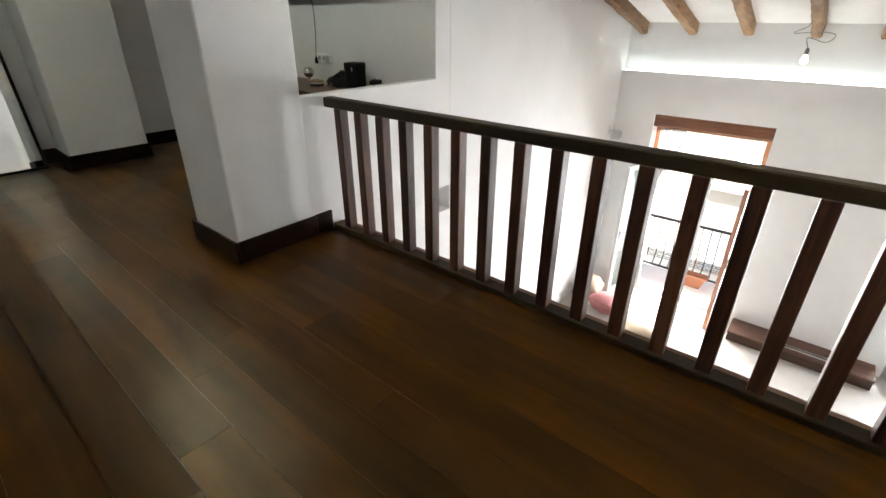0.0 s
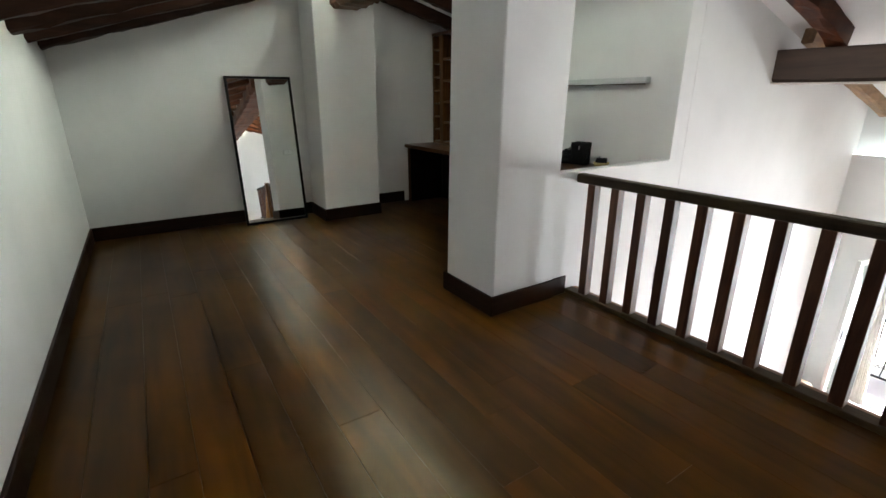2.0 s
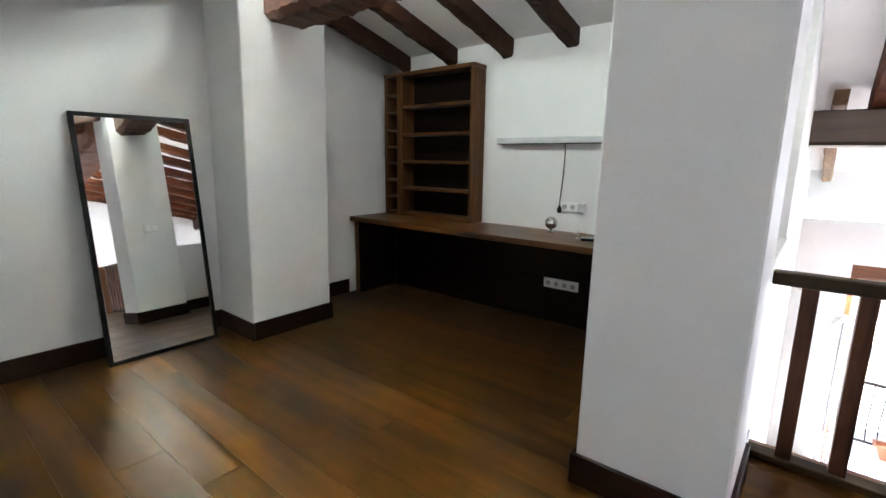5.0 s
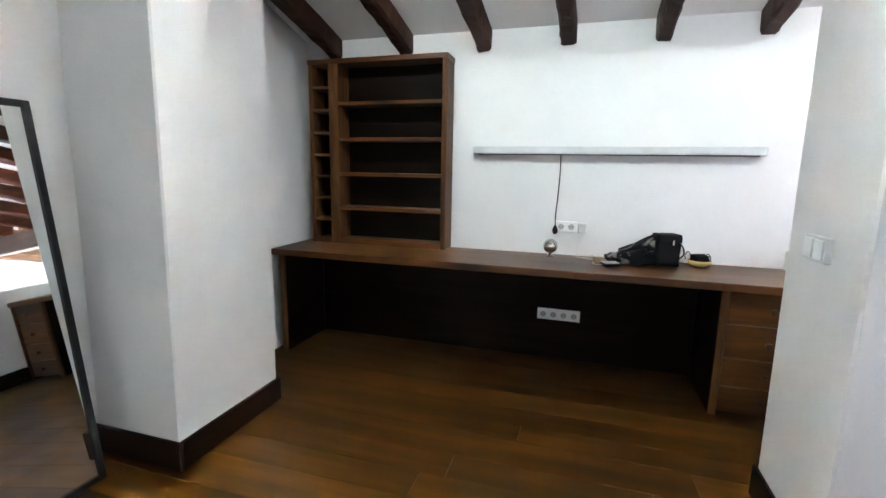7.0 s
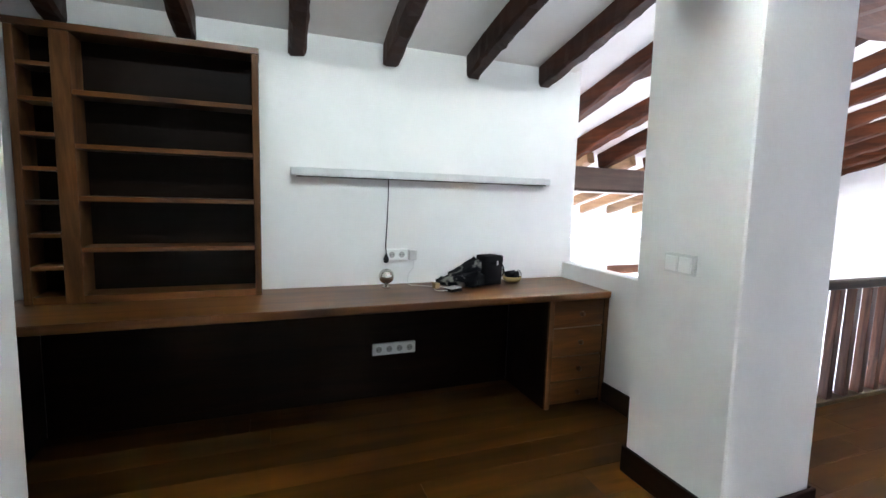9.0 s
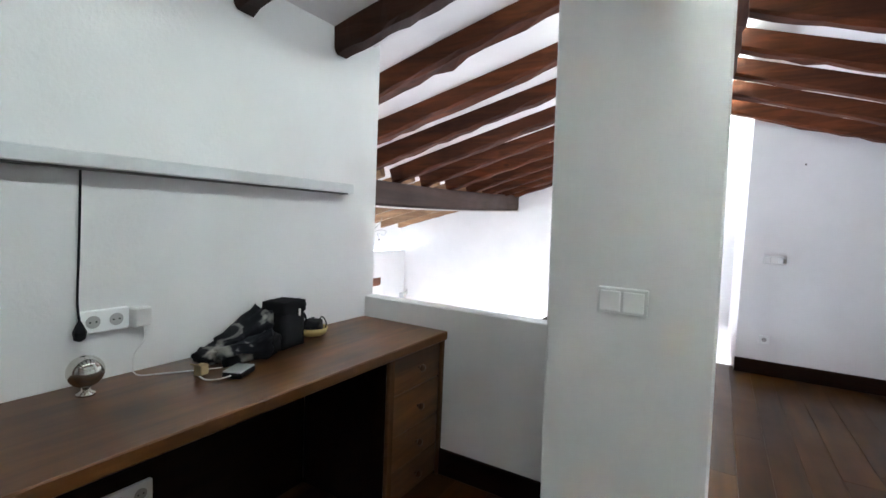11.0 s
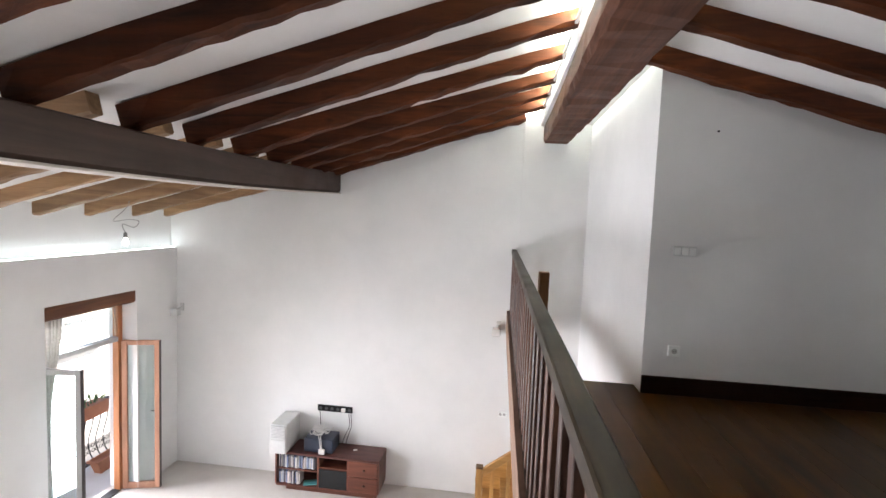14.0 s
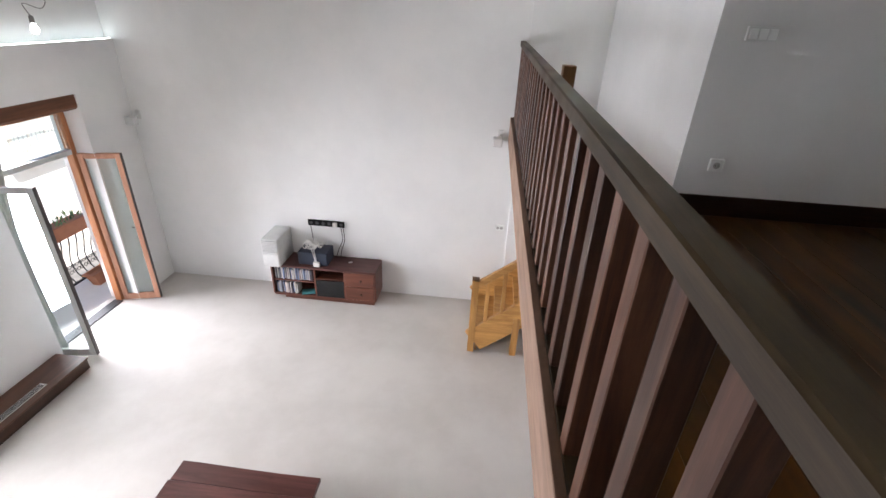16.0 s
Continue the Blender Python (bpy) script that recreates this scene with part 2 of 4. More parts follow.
TERRA = plain("terracotta", (0.36, 0.15, 0.08), 0.8)
GLASS = clear_glass("window_glass")
MIRROR = plain("mirror_silver", (0.86, 0.88, 0.87), 0.015, 1.0, 0.0)
LED = glow("led_strip", (0.86, 1.0, 0.97), 3.0)
BULB = glow("lit_bulb", (1.0, 0.97, 0.88), 9.0)


# ---- builders ----
BASE = {}


def thing(name, base, label, category, group="", kind="", rz=0.0, rx=0.0, ry=0.0):
    ob = new(name)
    ob.empty_display_size = 0.1
    ob.matrix_basis = pose(*base, rx, ry, rz)
    BASE[ob] = ob.matrix_basis.copy()
    return tagged(ob, label, category, group, kind)


def part(name, bm, material, parent, label="", local=False, kind=""):
    """One mesh under a thing or a part. Its bmesh is in world metres, or with local=True in the thing's own."""
    m = BASE[parent] if parent else Matrix()
    if not local:
        bm.transform(m.inverted())
    me = bpy.data.meshes.new(name)
    bm.to_mesh(me)
    bm.free()
    me.materials.append(material)
    ob = new(name, me)
    ob.parent = parent
    BASE[ob] = m
    return tagged(ob, label, "", "", kind)


def lone(name, bm, material, label, category, kind="", group=""):
    me = bpy.data.meshes.new(name)
    bm.to_mesh(me)
    bm.free()
    me.materials.append(material)
    ob = new(name, me)
    BASE[ob] = Matrix()
    return tagged(ob, label, category, group, kind)


def smooth(ob):
    for p in ob.data.polygons:
        p.use_smooth = True
    return ob


def bx(x0, x1, y0, y1, z0, z1, bev=0.0, bm=None):
    out = bm or bmesh.new()
    tmp = bmesh.new()
    bmesh.ops.create_cube(tmp, size=1)
    bmesh.ops.transform(tmp, matrix=Matrix.LocRotScale(((x0 + x1) / 2, (y0 + y1) / 2, (z0 + z1) / 2), None,
                                                       (abs(x1 - x0), abs(y1 - y0), abs(z1 - z0))), verts=tmp.verts)
    if bev:
        bmesh.ops.bevel(tmp, geom=tmp.edges[:], offset=bev, segments=1, affect="EDGES", profile=0.5)
    return merge(out, tmp)


def merge(out, tmp, m=None):
    if m is not None:
        tmp.transform(m)
    me = bpy.data.meshes.new("tmp")
    tmp.to_mesh(me)
    tmp.free()
    out.from_mesh(me)
    bpy.data.meshes.remove(me)
    return out


def cyl(p0, p1, r0, r1=None, n=16, bm=None):
    out = bm or bmesh.new()
    p0, p1 = Vector(p0), Vector(p1)
    tmp = bmesh.new()
    bmesh.ops.create_cone(tmp, cap_ends=True, segments=n, radius1=r0, radius2=r0 if r1 is None else r1, depth=(p1 - p0).length)
    q = (p1 - p0).to_track_quat("Z", "Y").to_matrix().to_4x4()
    return merge(out, tmp, Matrix.Translation((p0 + p1) / 2) @ q)


def ball(c, r, sx=1, sy=1, sz=1, n=16, bm=None):
    out = bm or bmesh.new()
    tmp = bmesh.new()
    bmesh.ops.create_uvsphere(tmp, u_segments=n, v_segments=max(6, n // 2), radius=r)
    return merge(out, tmp, Matrix.Translation(c) @ Matrix.Diagonal((sx, sy, sz, 1)))


def lathe(profile, c, n=24, bm=None):
    out = bm or bmesh.new()
    rings = []
    for r, z in profile:
        rings.append([out.verts.new((c[0] + r * math.cos(6.28319 * k / n), c[1] + r * math.sin(6.28319 * k / n), c[2] + z)) for k in range(n)])
    for a, b in zip(rings, rings[1:]):
        for k in range(n):
            out.faces.new((a[k], a[(k + 1) % n], b[(k + 1) % n], b[k]))
    out.faces.new(rings[0][::-1])
    out.faces.new(rings[-1])
    return out


def tube(pts, r, n=6, bm=None):
    """A round cable or bar along points."""
    out = bm or bmesh.new()
    pts = [Vector(p) for p in pts]
    rings = []
    for i, p in enumerate(pts):
        d = (pts[min(i + 1, len(pts) - 1)] - pts[max(i - 1, 0)]).normalized()
        u = d.orthogonal().normalized()
        if abs(d.z) < 0.95:
            u = d.cross(Vector((0, 0, 1))).normalized()
        v = d.cross(u)
        rings.append([out.verts.new(p + r * (u * math.cos(6.28319 * k / n) + v * math.sin(6.28319 * k / n))) for k in range(n)])
    for a, b in zip(rings, rings[1:]):
        for k in range(n):
            out.faces.new((a[k], a[(k + 1) % n], b[(k + 1) % n], b[k]))
    out.faces.new(rings[0][::-1])
    out.faces.new(rings[-1])
    bmesh.ops.recalc_face_normals(out, faces=out.faces[:])
    return out


def curve_pts(pts, n=8):
    """Catmull-Rom points through pts."""
    p = [Vector(q) for q in pts]
    p = [2 * p[0] - p[1]] + p + [2 * p[-1] - p[-2]]
    out = []
    for i in range(1, len(p) - 2):
        for k in range(n):
            t = k / n
            out.append(0.5 * ((2 * p[i]) + (p[i + 1] - p[i - 1]) * t + (2 * p[i - 1] - 5 * p[i] + 4 * p[i + 1] - p[i + 2]) * t * t
                              + (3 * p[i] - p[i - 1] - 3 * p[i + 1] + p[i + 2]) * t ** 3))
    return out + [p[-2]]


def hewn(p0, p1, w, h, n=14, amp=0.006, seed=0, sag=0.0):
    """A hewn timber between two points: waney, slightly bowed, with blunted edges."""
    rnd = random.Random(seed)
    p0, p1 = Vector(p0), Vector(p1)
    d = (p1 - p0).normalized()
    side = d.cross(Vector((0, 0, 1))).normalized()
    up = side.cross(d)
    bm = bmesh.new()
    c = 0.16 * min(w, h)
    shape = [(-w / 2, -h / 2 + c), (-w / 2 + c, -h / 2), (w / 2 - c, -h / 2), (w / 2, -h / 2 + c), (w / 2, h / 2 - c * 0.4), (w / 2 - c * 0.4, h / 2),
             (-w / 2 + c * 0.4, h / 2), (-w / 2, h / 2 - c * 0.4)]
    rings = []
    ph = rnd.uniform(0, 6)
    for i in range(n + 1):
        t = i / n
        bow = side * (amp * 1.5 * math.sin(ph + 5 * t)) - up * (sag * math.sin(math.pi * t))
        ring = []
        for k, (a, b) in enumerate(shape):
            j = amp if b < 0 else amp * 0.3
            if k in (1, 2) and rnd.random() < 0.12:
                j *= 2.6
            ring.append(bm.verts.new(p0.lerp(p1, t) + bow + side * (a + rnd.uniform(-j, j) * 0.6) + up * (b + rnd.uniform(-j, j) * 0.7)))
        rings.append(ring)
    for a, b in zip(rings, rings[1:]):
        for k in range(8):
            bm.faces.new((a[k], a[(k + 1) % 8], b[(k + 1) % 8], b[k]))
    bm.faces.new(rings[0][::-1])
    bm.faces.new(rings[-1])
    bmesh.ops.recalc_face_normals(bm, faces=bm.faces[:])
    return bm


def structure(name, bm, material, label):
    return lone(name, bm, material, label, name.split("_")[0], "structure")


# ---- the large structure ----
def east(x):
    """Underside of the rafters on the slope towards the street."""
    return 2.26 - 0.275 * (x - 3.02)


def main(x):
    """Underside of the long rafters between the ridge and the purlin, which they rest on."""
    return 2.285 - 0.308 * (x - 2.93)


def west(x):
    """Underside of the rafters on the back slope."""
    return 2.42 - 0.30 * (0.99 - x)


def slab(x0, x1, y0, y1, f, lift, thick):
    bm = bmesh.new()
    v = [bm.verts.new((x, y, f(x) + lift + t)) for t in (0, thick) for x in (x0, x1) for y in (y0, y1)]
    for q in ((0, 1, 3, 2), (4, 6, 7, 5), (0, 4, 5, 1), (2, 3, 7, 6), (0, 2, 6, 4), (1, 5, 7, 3)):
        bm.faces.new([v[k] for k in q])
    bmesh.ops.recalc_face_normals(bm, faces=bm.faces[:])
    return bm


def leaning(bm, slope):
    """Shears a mesh towards +x as it rises: the old columns stand slightly out of plumb."""
    for q in bm.verts:
        q.co.x += slope * max(0.0, q.co.z)
    return bm


structure("ceiling_street_side", slab(1.43, 7.6, -3.75, 6.3, east, 0.14, 0.15), CEIL, "white plastered sloping ceiling between dark rafters")
structure("ceiling_back_side", slab(-1.4, 1.43, -3.75, 6.3, west, 0.13, 0.2), CEIL, "white plastered sloping ceiling over the back slope")
structure("ceiling_nook", slab(1.62, 3.02, 2.66, 6.12, east, 0.075, 0.05), CEIL, "white plastered sloping ceiling over the desk")

structure("wall_north", bx(-1.35, 3.2, 6.1, 6.35, ZL, 2.95), WHITE, "white painted plaster wall behind the leaning mirror")
structure("wall_back", bx(-1.35, -1.15, -3.75, 6.1, ZL, 2.6), WHITE, "white painted low side wall of the gallery")
structure("column_north", leaning(bx(1.122, 1.81, 5.60, 6.1, 0.0, 2.72, 0.008), 0.017), WHITE, "white plastered square column against the wall")
structure("column_gallery", leaning(bx(1.21, 1.745, 2.595, 3.145, -0.25, 2.72, 0.008), 0.02), WHITE, "white plastered square column beside the railing")
structure("wall_low", bx(1.70, 3.02, 2.60, 2.688, -0.25, 0.90, 0.006), WHITE, "low white plastered wall open to the room below")
structure("wall_desk", bx(3.02, 3.2, 2.61, 6.1, -0.02, 2.44, 0.004), WHITE, "white plastered wall behind the desk")
structure("wall_room_north", bx(3.2, 7.6, 2.61, 2.85, ZL, 2.4), WHITE, "tall white plastered wall of the living room")
structure("wall_under_nook", bx(-1.15, 3.2, 2.61, 2.85, ZL, -0.25), WHITE, "white plastered wall under the gallery")
structure("wall_far", bx(1.90, 7.6, -3.55, -3.28, ZL, 2.75), WHITE, "tall white plastered end wall of the living room")
structure("wall_stair", bx(-1.15, 1.90, -3.55, -3.22, ZL, 2.9), WHITE, "white plastered wall above the staircase")
structure("wall_box_side", bx(0.91, 1.03, -3.22, -0.55, ZL, 2.66), WHITE, "white plastered wall beside the staircase")
structure("wall_box_front", bx(-1.15, 0.91, -0.67, -0.55, -0.25, 2.6), WHITE, "white plastered end wall of the gallery")
# street wall with two balcony doors and a ledge for the light strip
DOORS = ((0.63, 2.05), (-2.50, -1.23))
bm = bx(7.0, 7.43, 2.05, 2.61, ZL, 0.68)
bx(7.0, 7.43, -1.23, 0.63, ZL, 0.68, bm=bm)
bx(7.0, 7.43, -3.28, -2.50, ZL, 0.68, bm=bm)
for y0, y1 in DOORS:
    bx(7.0, 7.43, y0, y1, 0.14, 0.68, bm=bm)
bx(7.10, 7.43, -3.28, 2.61, 0.68, 1.45, bm=bm)
structure("wall_street", bm, WHITE, "white plastered street wall with two balcony doors")
structure("floor_living", bx(-1.35, 7.43, -3.75, 2.85, ZL - 0.2, ZL), SCREED, "pale beige polished screed floor")
bm = bx(-1.15, 1.98, -0.72, 6.1, -0.25, -0.022)
bx(1.98, 3.02, 2.688, 6.1, -0.25, -0.022, bm=bm)
GALLERY = structure("floor_gallery", bm, DARK_Y, "dark stained wide wooden floorboards")


def baseboard(name, runs, h=0.14, t=0.018):
    for k, (x0, y0, x1, y1) in enumerate(runs):
        along_x = abs(x1 - x0) > abs(y1 - y0)
        b = bx(min(x0, x1), max(x0, x1), min(y0, y1), max(y0, y1), 0.0, h, 0.004)
        lone(name, b, DARK_X if along_x else DARK_Y, "dark stained wooden baseboard along the white wall", "baseboard", "structure")


T = 0.018
baseboard("baseboard", [
    (-1.132, 6.1 - T, 1.122, 6.1), (-1.15, -0.55, -1.132, 6.1), (1.122 - T, 5.60 - T, 1.122, 6.082), (1.122, 5.60 - T, 1.81 + T, 5.60),
    (1.81, 5.60, 1.81 + T, 6.082), (1.81, 6.1 - T, 2.42, 6.1), (1.21 - T, 2.595 - T, 1.21, 3.145 + T), (1.21, 2.595 - T, 1.745 + T, 2.595), (1.745 + T, 2.61 - T, 1.90, 2.61),
    (1.21, 3.145, 1.745 + T, 3.145 + T), (1.745, 2.706, 1.745 + T, 3.145), (1.745, 2.688, 2.46, 2.688 + T), (-1.132, -0.55, 1.03, -0.55 + T)])

# ---- roof timbers ----
NOOK_Y = (5.85, 5.265, 4.68, 4.095, 3.505, 2.925)
ROOM_Y = (2.23, 1.59, 1.00, 0.32, -0.30, -0.95, -1.58, -2.15, -2.68, -3.12)
LOW_Y = (2.45, 1.83, 1.20, 0.56, -0.05, -0.65, -1.27, -1.89, -2.58, -3.18)
BACK_Y = NOOK_Y + (2.42, 1.88, 1.31, 0.73, 0.15, -0.47)


def rafter(xa, xb, y, f, lift, w, h, material, label, seed, amp=0.008):
    b = hewn((xa, y, f(xa) + lift + h / 2), (xb, y, f(xb) + lift + h / 2), w, h, 24, amp, seed)
    return lone("rafter", b, material, label, "rafter", "", "roof rafters")


for k, y in enumerate(NOOK_Y):
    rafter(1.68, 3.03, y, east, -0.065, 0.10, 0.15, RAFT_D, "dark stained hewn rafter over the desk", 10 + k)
for k, y in enumerate(ROOM_Y):
    rafter(1.70 if k < 9 else 1.92, 4.64, y, main, 0.0, 0.125, 0.18, RAFTER, "red-brown stained hewn rafter under the white ceiling", 30 + k, 0.013)
for k, y in enumerate(LOW_Y):
    rafter(4.62, 7.12, y, east, 0.0, 0.10, 0.15, RAFT_P, "pale brown rafter above the street wall", 50 + k)
for k, y in enumerate(BACK_Y):
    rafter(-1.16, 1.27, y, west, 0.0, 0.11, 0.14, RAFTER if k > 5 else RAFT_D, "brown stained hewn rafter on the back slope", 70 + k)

ridge = hewn((1.44, 2.61, 2.445), (1.49, -3.23, 2.445), 0.50, 0.24, 44, 0.015, 5)
for q in ridge.verts:
    t = (2.61 - q.co.y) / 5.84
    c = 1.44 + 0.05 * t
    q.co.x = c + (q.co.x - c) * (1.04 - 0.36 * t)
lone("ridge_beam", ridge, BEAM_Y, "massive rough hewn ridge beam that narrows along the gallery", "beam")
lone("ridge_beam", hewn((1.50, 5.61, 2.42), (1.50, 3.14, 2.42), 0.34, 0.30, 44, 0.015, 6), BEAM_Y, "massive rough hewn ridge beam between white columns", "beam")
structure("ridge_infill", bx(1.29, 1.69, -3.22, 2.61, 2.545, 2.80), WHITE, "white plaster strip above the ridge beam")
structure("ridge_infill_nook", bx(1.34, 1.665, 3.145, 5.60, 2.55, 2.80), WHITE, "white plaster strip above the ridge beam of the nook")
purlin = thing("purlin", (4.56, -0.33, 1.55), "grey-brown purlin beam with a pale lower edge across the living room", "beam")
part("beam", hewn((4.56, 2.62, 1.64), (4.56, -3.29, 1.712), 0.20, 0.28, 24, 0.004, 8, 0.05), PURLIN_M, purlin)
# added strip; its pale colour stands for light from the floor on the underside
part("batten", hewn((4.56, 2.62, 1.494), (4.56, -3.29, 1.569), 0.212, 0.016, 24, 0.001, 9, 0.05), plain("lit_underside", (0.55, 0.50, 0.46), 0.7), purlin, "thin strip coloured pale for the underside lit from the floor")

# ---- gallery railing ----
rail = thing("railing", (1.95, -0.4, 0.0), "dark stained wooden railing along the gallery edge", "railing")
part("handrail", bx(1.926, 1.994, -3.28, 2.598, 0.825, 0.885, 0.006), RAIL_Y, rail)
part("bottom_rail", bx(1.905, 1.985, -3.28, 2.61, 0.0, 0.035, 0.004), RAIL_Y, rail)
part("fascia", bx(1.985, 2.02, -3.28, 2.61, -0.27, 0.03, 0.003), FASCIA, rail, "worn pale wooden fascia board")
me = None
y = 2.462
while y > -3.25:
    if me is None:
        ob = part("baluster", bx(-0.028, 0.034, -0.030, 0.030, 0.035, 0.826, 0.003), RAIL_Z, rail, local=True)
        me = ob.data
    else:
        ob = new("baluster", me)
        ob.parent = rail
    ob.location = (0.0, y + 0.4, 0.0)
    y -= 0.1868

# ---- desk nook ----
desk = thing("desk", (2.73, 4.4, 0.0), "long built-in dark brown wooden desk against the white wall", "desk")
part("desktop", bx(2.44, 3.018, 2.69, 6.082, 0.735, 0.78, 0.004), DESK_Y, desk)
part("back_panel", bx(2.985, 3.016, 3.165, 5.985, 0.0, 0.735), DESK_DIM, desk, "back panel coloured near black for the shade under the desk")
# panel bodies are coloured as shaded; only their front edges keep the walnut tone
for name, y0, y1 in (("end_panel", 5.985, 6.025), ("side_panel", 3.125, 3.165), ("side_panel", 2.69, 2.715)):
    p = part(name, bx(2.475, 2.985 if y0 > 3 else 3.0, y0, y1, 0.0, 0.735, 0.002), DESK_DIM, desk, "panel darkened for the shade under the desk, with an undarkened edge")
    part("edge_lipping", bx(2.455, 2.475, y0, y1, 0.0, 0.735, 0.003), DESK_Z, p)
part("carcass", bx(2.50, 2.98, 2.715, 3.125, 0.03, 0.73), DESK_DIM, desk)
for z0, z1 in ((0.548, 0.728), (0.35, 0.54), (0.182, 0.342), (0.024, 0.174)):
    d = part("drawer_front", bx(2.47, 2.50, 2.722, 3.118, z0, z1, 0.0015), DESK_Y, desk)
    part("knob", lathe([(0.007, 0), (0.008, 0.012), (0.018, 0.02), (0.017, 0.03), (0.004, 0.036)], (0, 0, 0)), BRASS, d, "turned wooden knob", True)
    k = d.children[0]
    k.matrix_basis = Matrix.Translation((2.47 - 2.73, 2.91 - 4.4, (z0 + z1) / 2)) @ pose(0, 0, 0, 0, -90, 0)

shelf = thing("bookshelf", (2.93, 5.43, 0.78), "empty dark brown wooden bookshelf with narrow bottle niches on the desk", "bookshelf")
SX0, SX1, SY0, SY1, SZ0, SZ1 = 2.84, 3.0195, 4.885, 5.985, 0.782, 2.125
# the back's near-black colour holds the shade between the shelves
part("back", bx(SX1 - 0.012, SX1, SY0 + 0.01, SY1 - 0.01, SZ0, SZ1), DESK_DIM, shelf)
for y0, y1 in ((SY0, SY0 + 0.035), (SY1 - 0.035, SY1), (5.735, 5.815)):
    part("upright", bx(SX0, SX1, y0, y1, SZ0, SZ1, 0.003), DESK_Z, shelf)
part("top", bx(SX0 - 0.006, SX1, SY0 - 0.004, SY1 + 0.004, SZ1, SZ1 + 0.035, 0.003), DESK_Y, shelf)
part("plinth", bx(SX0 + 0.005, SX1, SY0 + 0.035, SY1 - 0.035, SZ0, SZ0 + 0.04, 0.002), DESK_Y, shelf)
for z in (1.06, 1.32, 1.58, 1.84):
    part("shelf_board", bx(SX0 + 0.003, SX1 - 0.012, SY0 + 0.035, 5.735, z - 0.013, z + 0.013, 0.002), DESK_Y, shelf)
for k in range(1, 8):
    z = SZ0 + 0.02 + k * (SZ1 - SZ0 - 0.02) / 8
    part("niche_board", bx(SX0 + 0.003, SX1 - 0.012, 5.815, SY1 - 0.035, z - 0.010, z + 0.010, 0.002), DESK_Y, shelf)

lamp = thing("wall_lamp", (3.02, 3.79, 1.51), "long grey aluminium strip lamp on the wall, switched off", "lamp")
part("housing", bx(2.955, 3.02, 2.875, 4.715, 1.485, 1.535, 0.004), ALU, lamp)
# the shaded underside of the housing is put into this dark colour
part("diffuser", bx(2.965, 3.01, 2.91, 4.68, 1.478, 1.486), plain("shaded_diffuser", (0.05, 0.045, 0.04), 0.5), lamp, "diffuser coloured dark for the shade under the lamp")

# leaning mirror
mir = thing("mirror", (0.635, 5.885, 0.0), "tall mirror with a thin black frame leaning against the wall", "mirror", rx=-6.6, rz=-0.5)
MW, MH, MF = 0.347, 1.615, 0.026
part("glass", bx(-MW + 0.01, MW - 0.01, -0.004, 0.0, 0.01, MH - 0.01), MIRROR, mir, "silvered glass", True)
part("backing", bx(-MW + 0.005, MW - 0.005, 0.002, 0.016, 0.005, MH - 0.005), BLACK, mir, "", True)
for x0, x1, z0, z1 in ((-MW, -MW + MF, 0, MH), (MW - MF, MW, 0, MH), (-MW + MF, MW - MF, 0, MF), (-MW + MF, MW - MF, MH - MF, MH)):
    part("frame_bar", bx(x0, x1, -0.014, 0.018, z0, z1, 0.002), BLACK, mir, "black frame", True)

# ---- light strips and bulbs ----
for x, _, y0, y1, z, _, _ in STRIPS:
    lone("led_strip", bx(x - 0.003, x + 0.003, y0, y1, z - 0.026, z - 0.022), LED, "thin cold white light strip along the ridge beam", "light strip")
# added plates that screen the strips from below and in the mirror
for x, _, y0, y1, z, _, _ in STRIPS:
    lone("light_channel", bx(x - 0.012, x + 0.012, y0, y1, z - 0.031, z - 0.027), PVC, "thin white plate added to hide the ridge light strip from below", "channel")
lone("led_strip", bx(7.03, 7.045, -3.27, 2.60, 0.681, 0.689), LED, "thin cold white light strip on the wall ledge", "light strip")


def bulb(x, y, z, top, dy):
    b = thing("bare_bulb", (x, y, z), "lit bare bulb on a looped grey cable under a rafter", "bulb", "bare bulbs")
    smooth(part("glass", lathe([(0.012, 0.035), (0.016, 0.02), (0.030, -0.01), (0.033, -0.03), (0.024, -0.052), (0.006, -0.062)][::-1], (x, y, z)), BULB, b))
    part("socket", lathe([(0.019, 0.03), (0.021, 0.05), (0.019, 0.085), (0.006, 0.095)], (x, y, z), 14), plain("bulb_socket", (0.2, 0.2, 0.19), 0.5), b)
    loop = curve_pts([(x, y, z + 0.09), (x + 0.01, y + 0.03, z + 0.19), (x, y - 0.13, z + 0.15), (x - 0.01, y - 0.19, z + 0.22), (x, y - 0.06, z + 0.245),
                      (x + 0.01, y + 0.16, z + 0.23), (x, y + dy + 0.04, top - 0.05), (x, y + dy, top + 0.03)])
    part("cable", tube(loop, 0.004), plain("grey_cable", (0.25, 0.25, 0.24), 0.6), b)


bulb(6.50, -1.76, 0.87, 1.30, -0.06)
bulb(6.50, 0.55, 0.96, 1.30, 0.02)


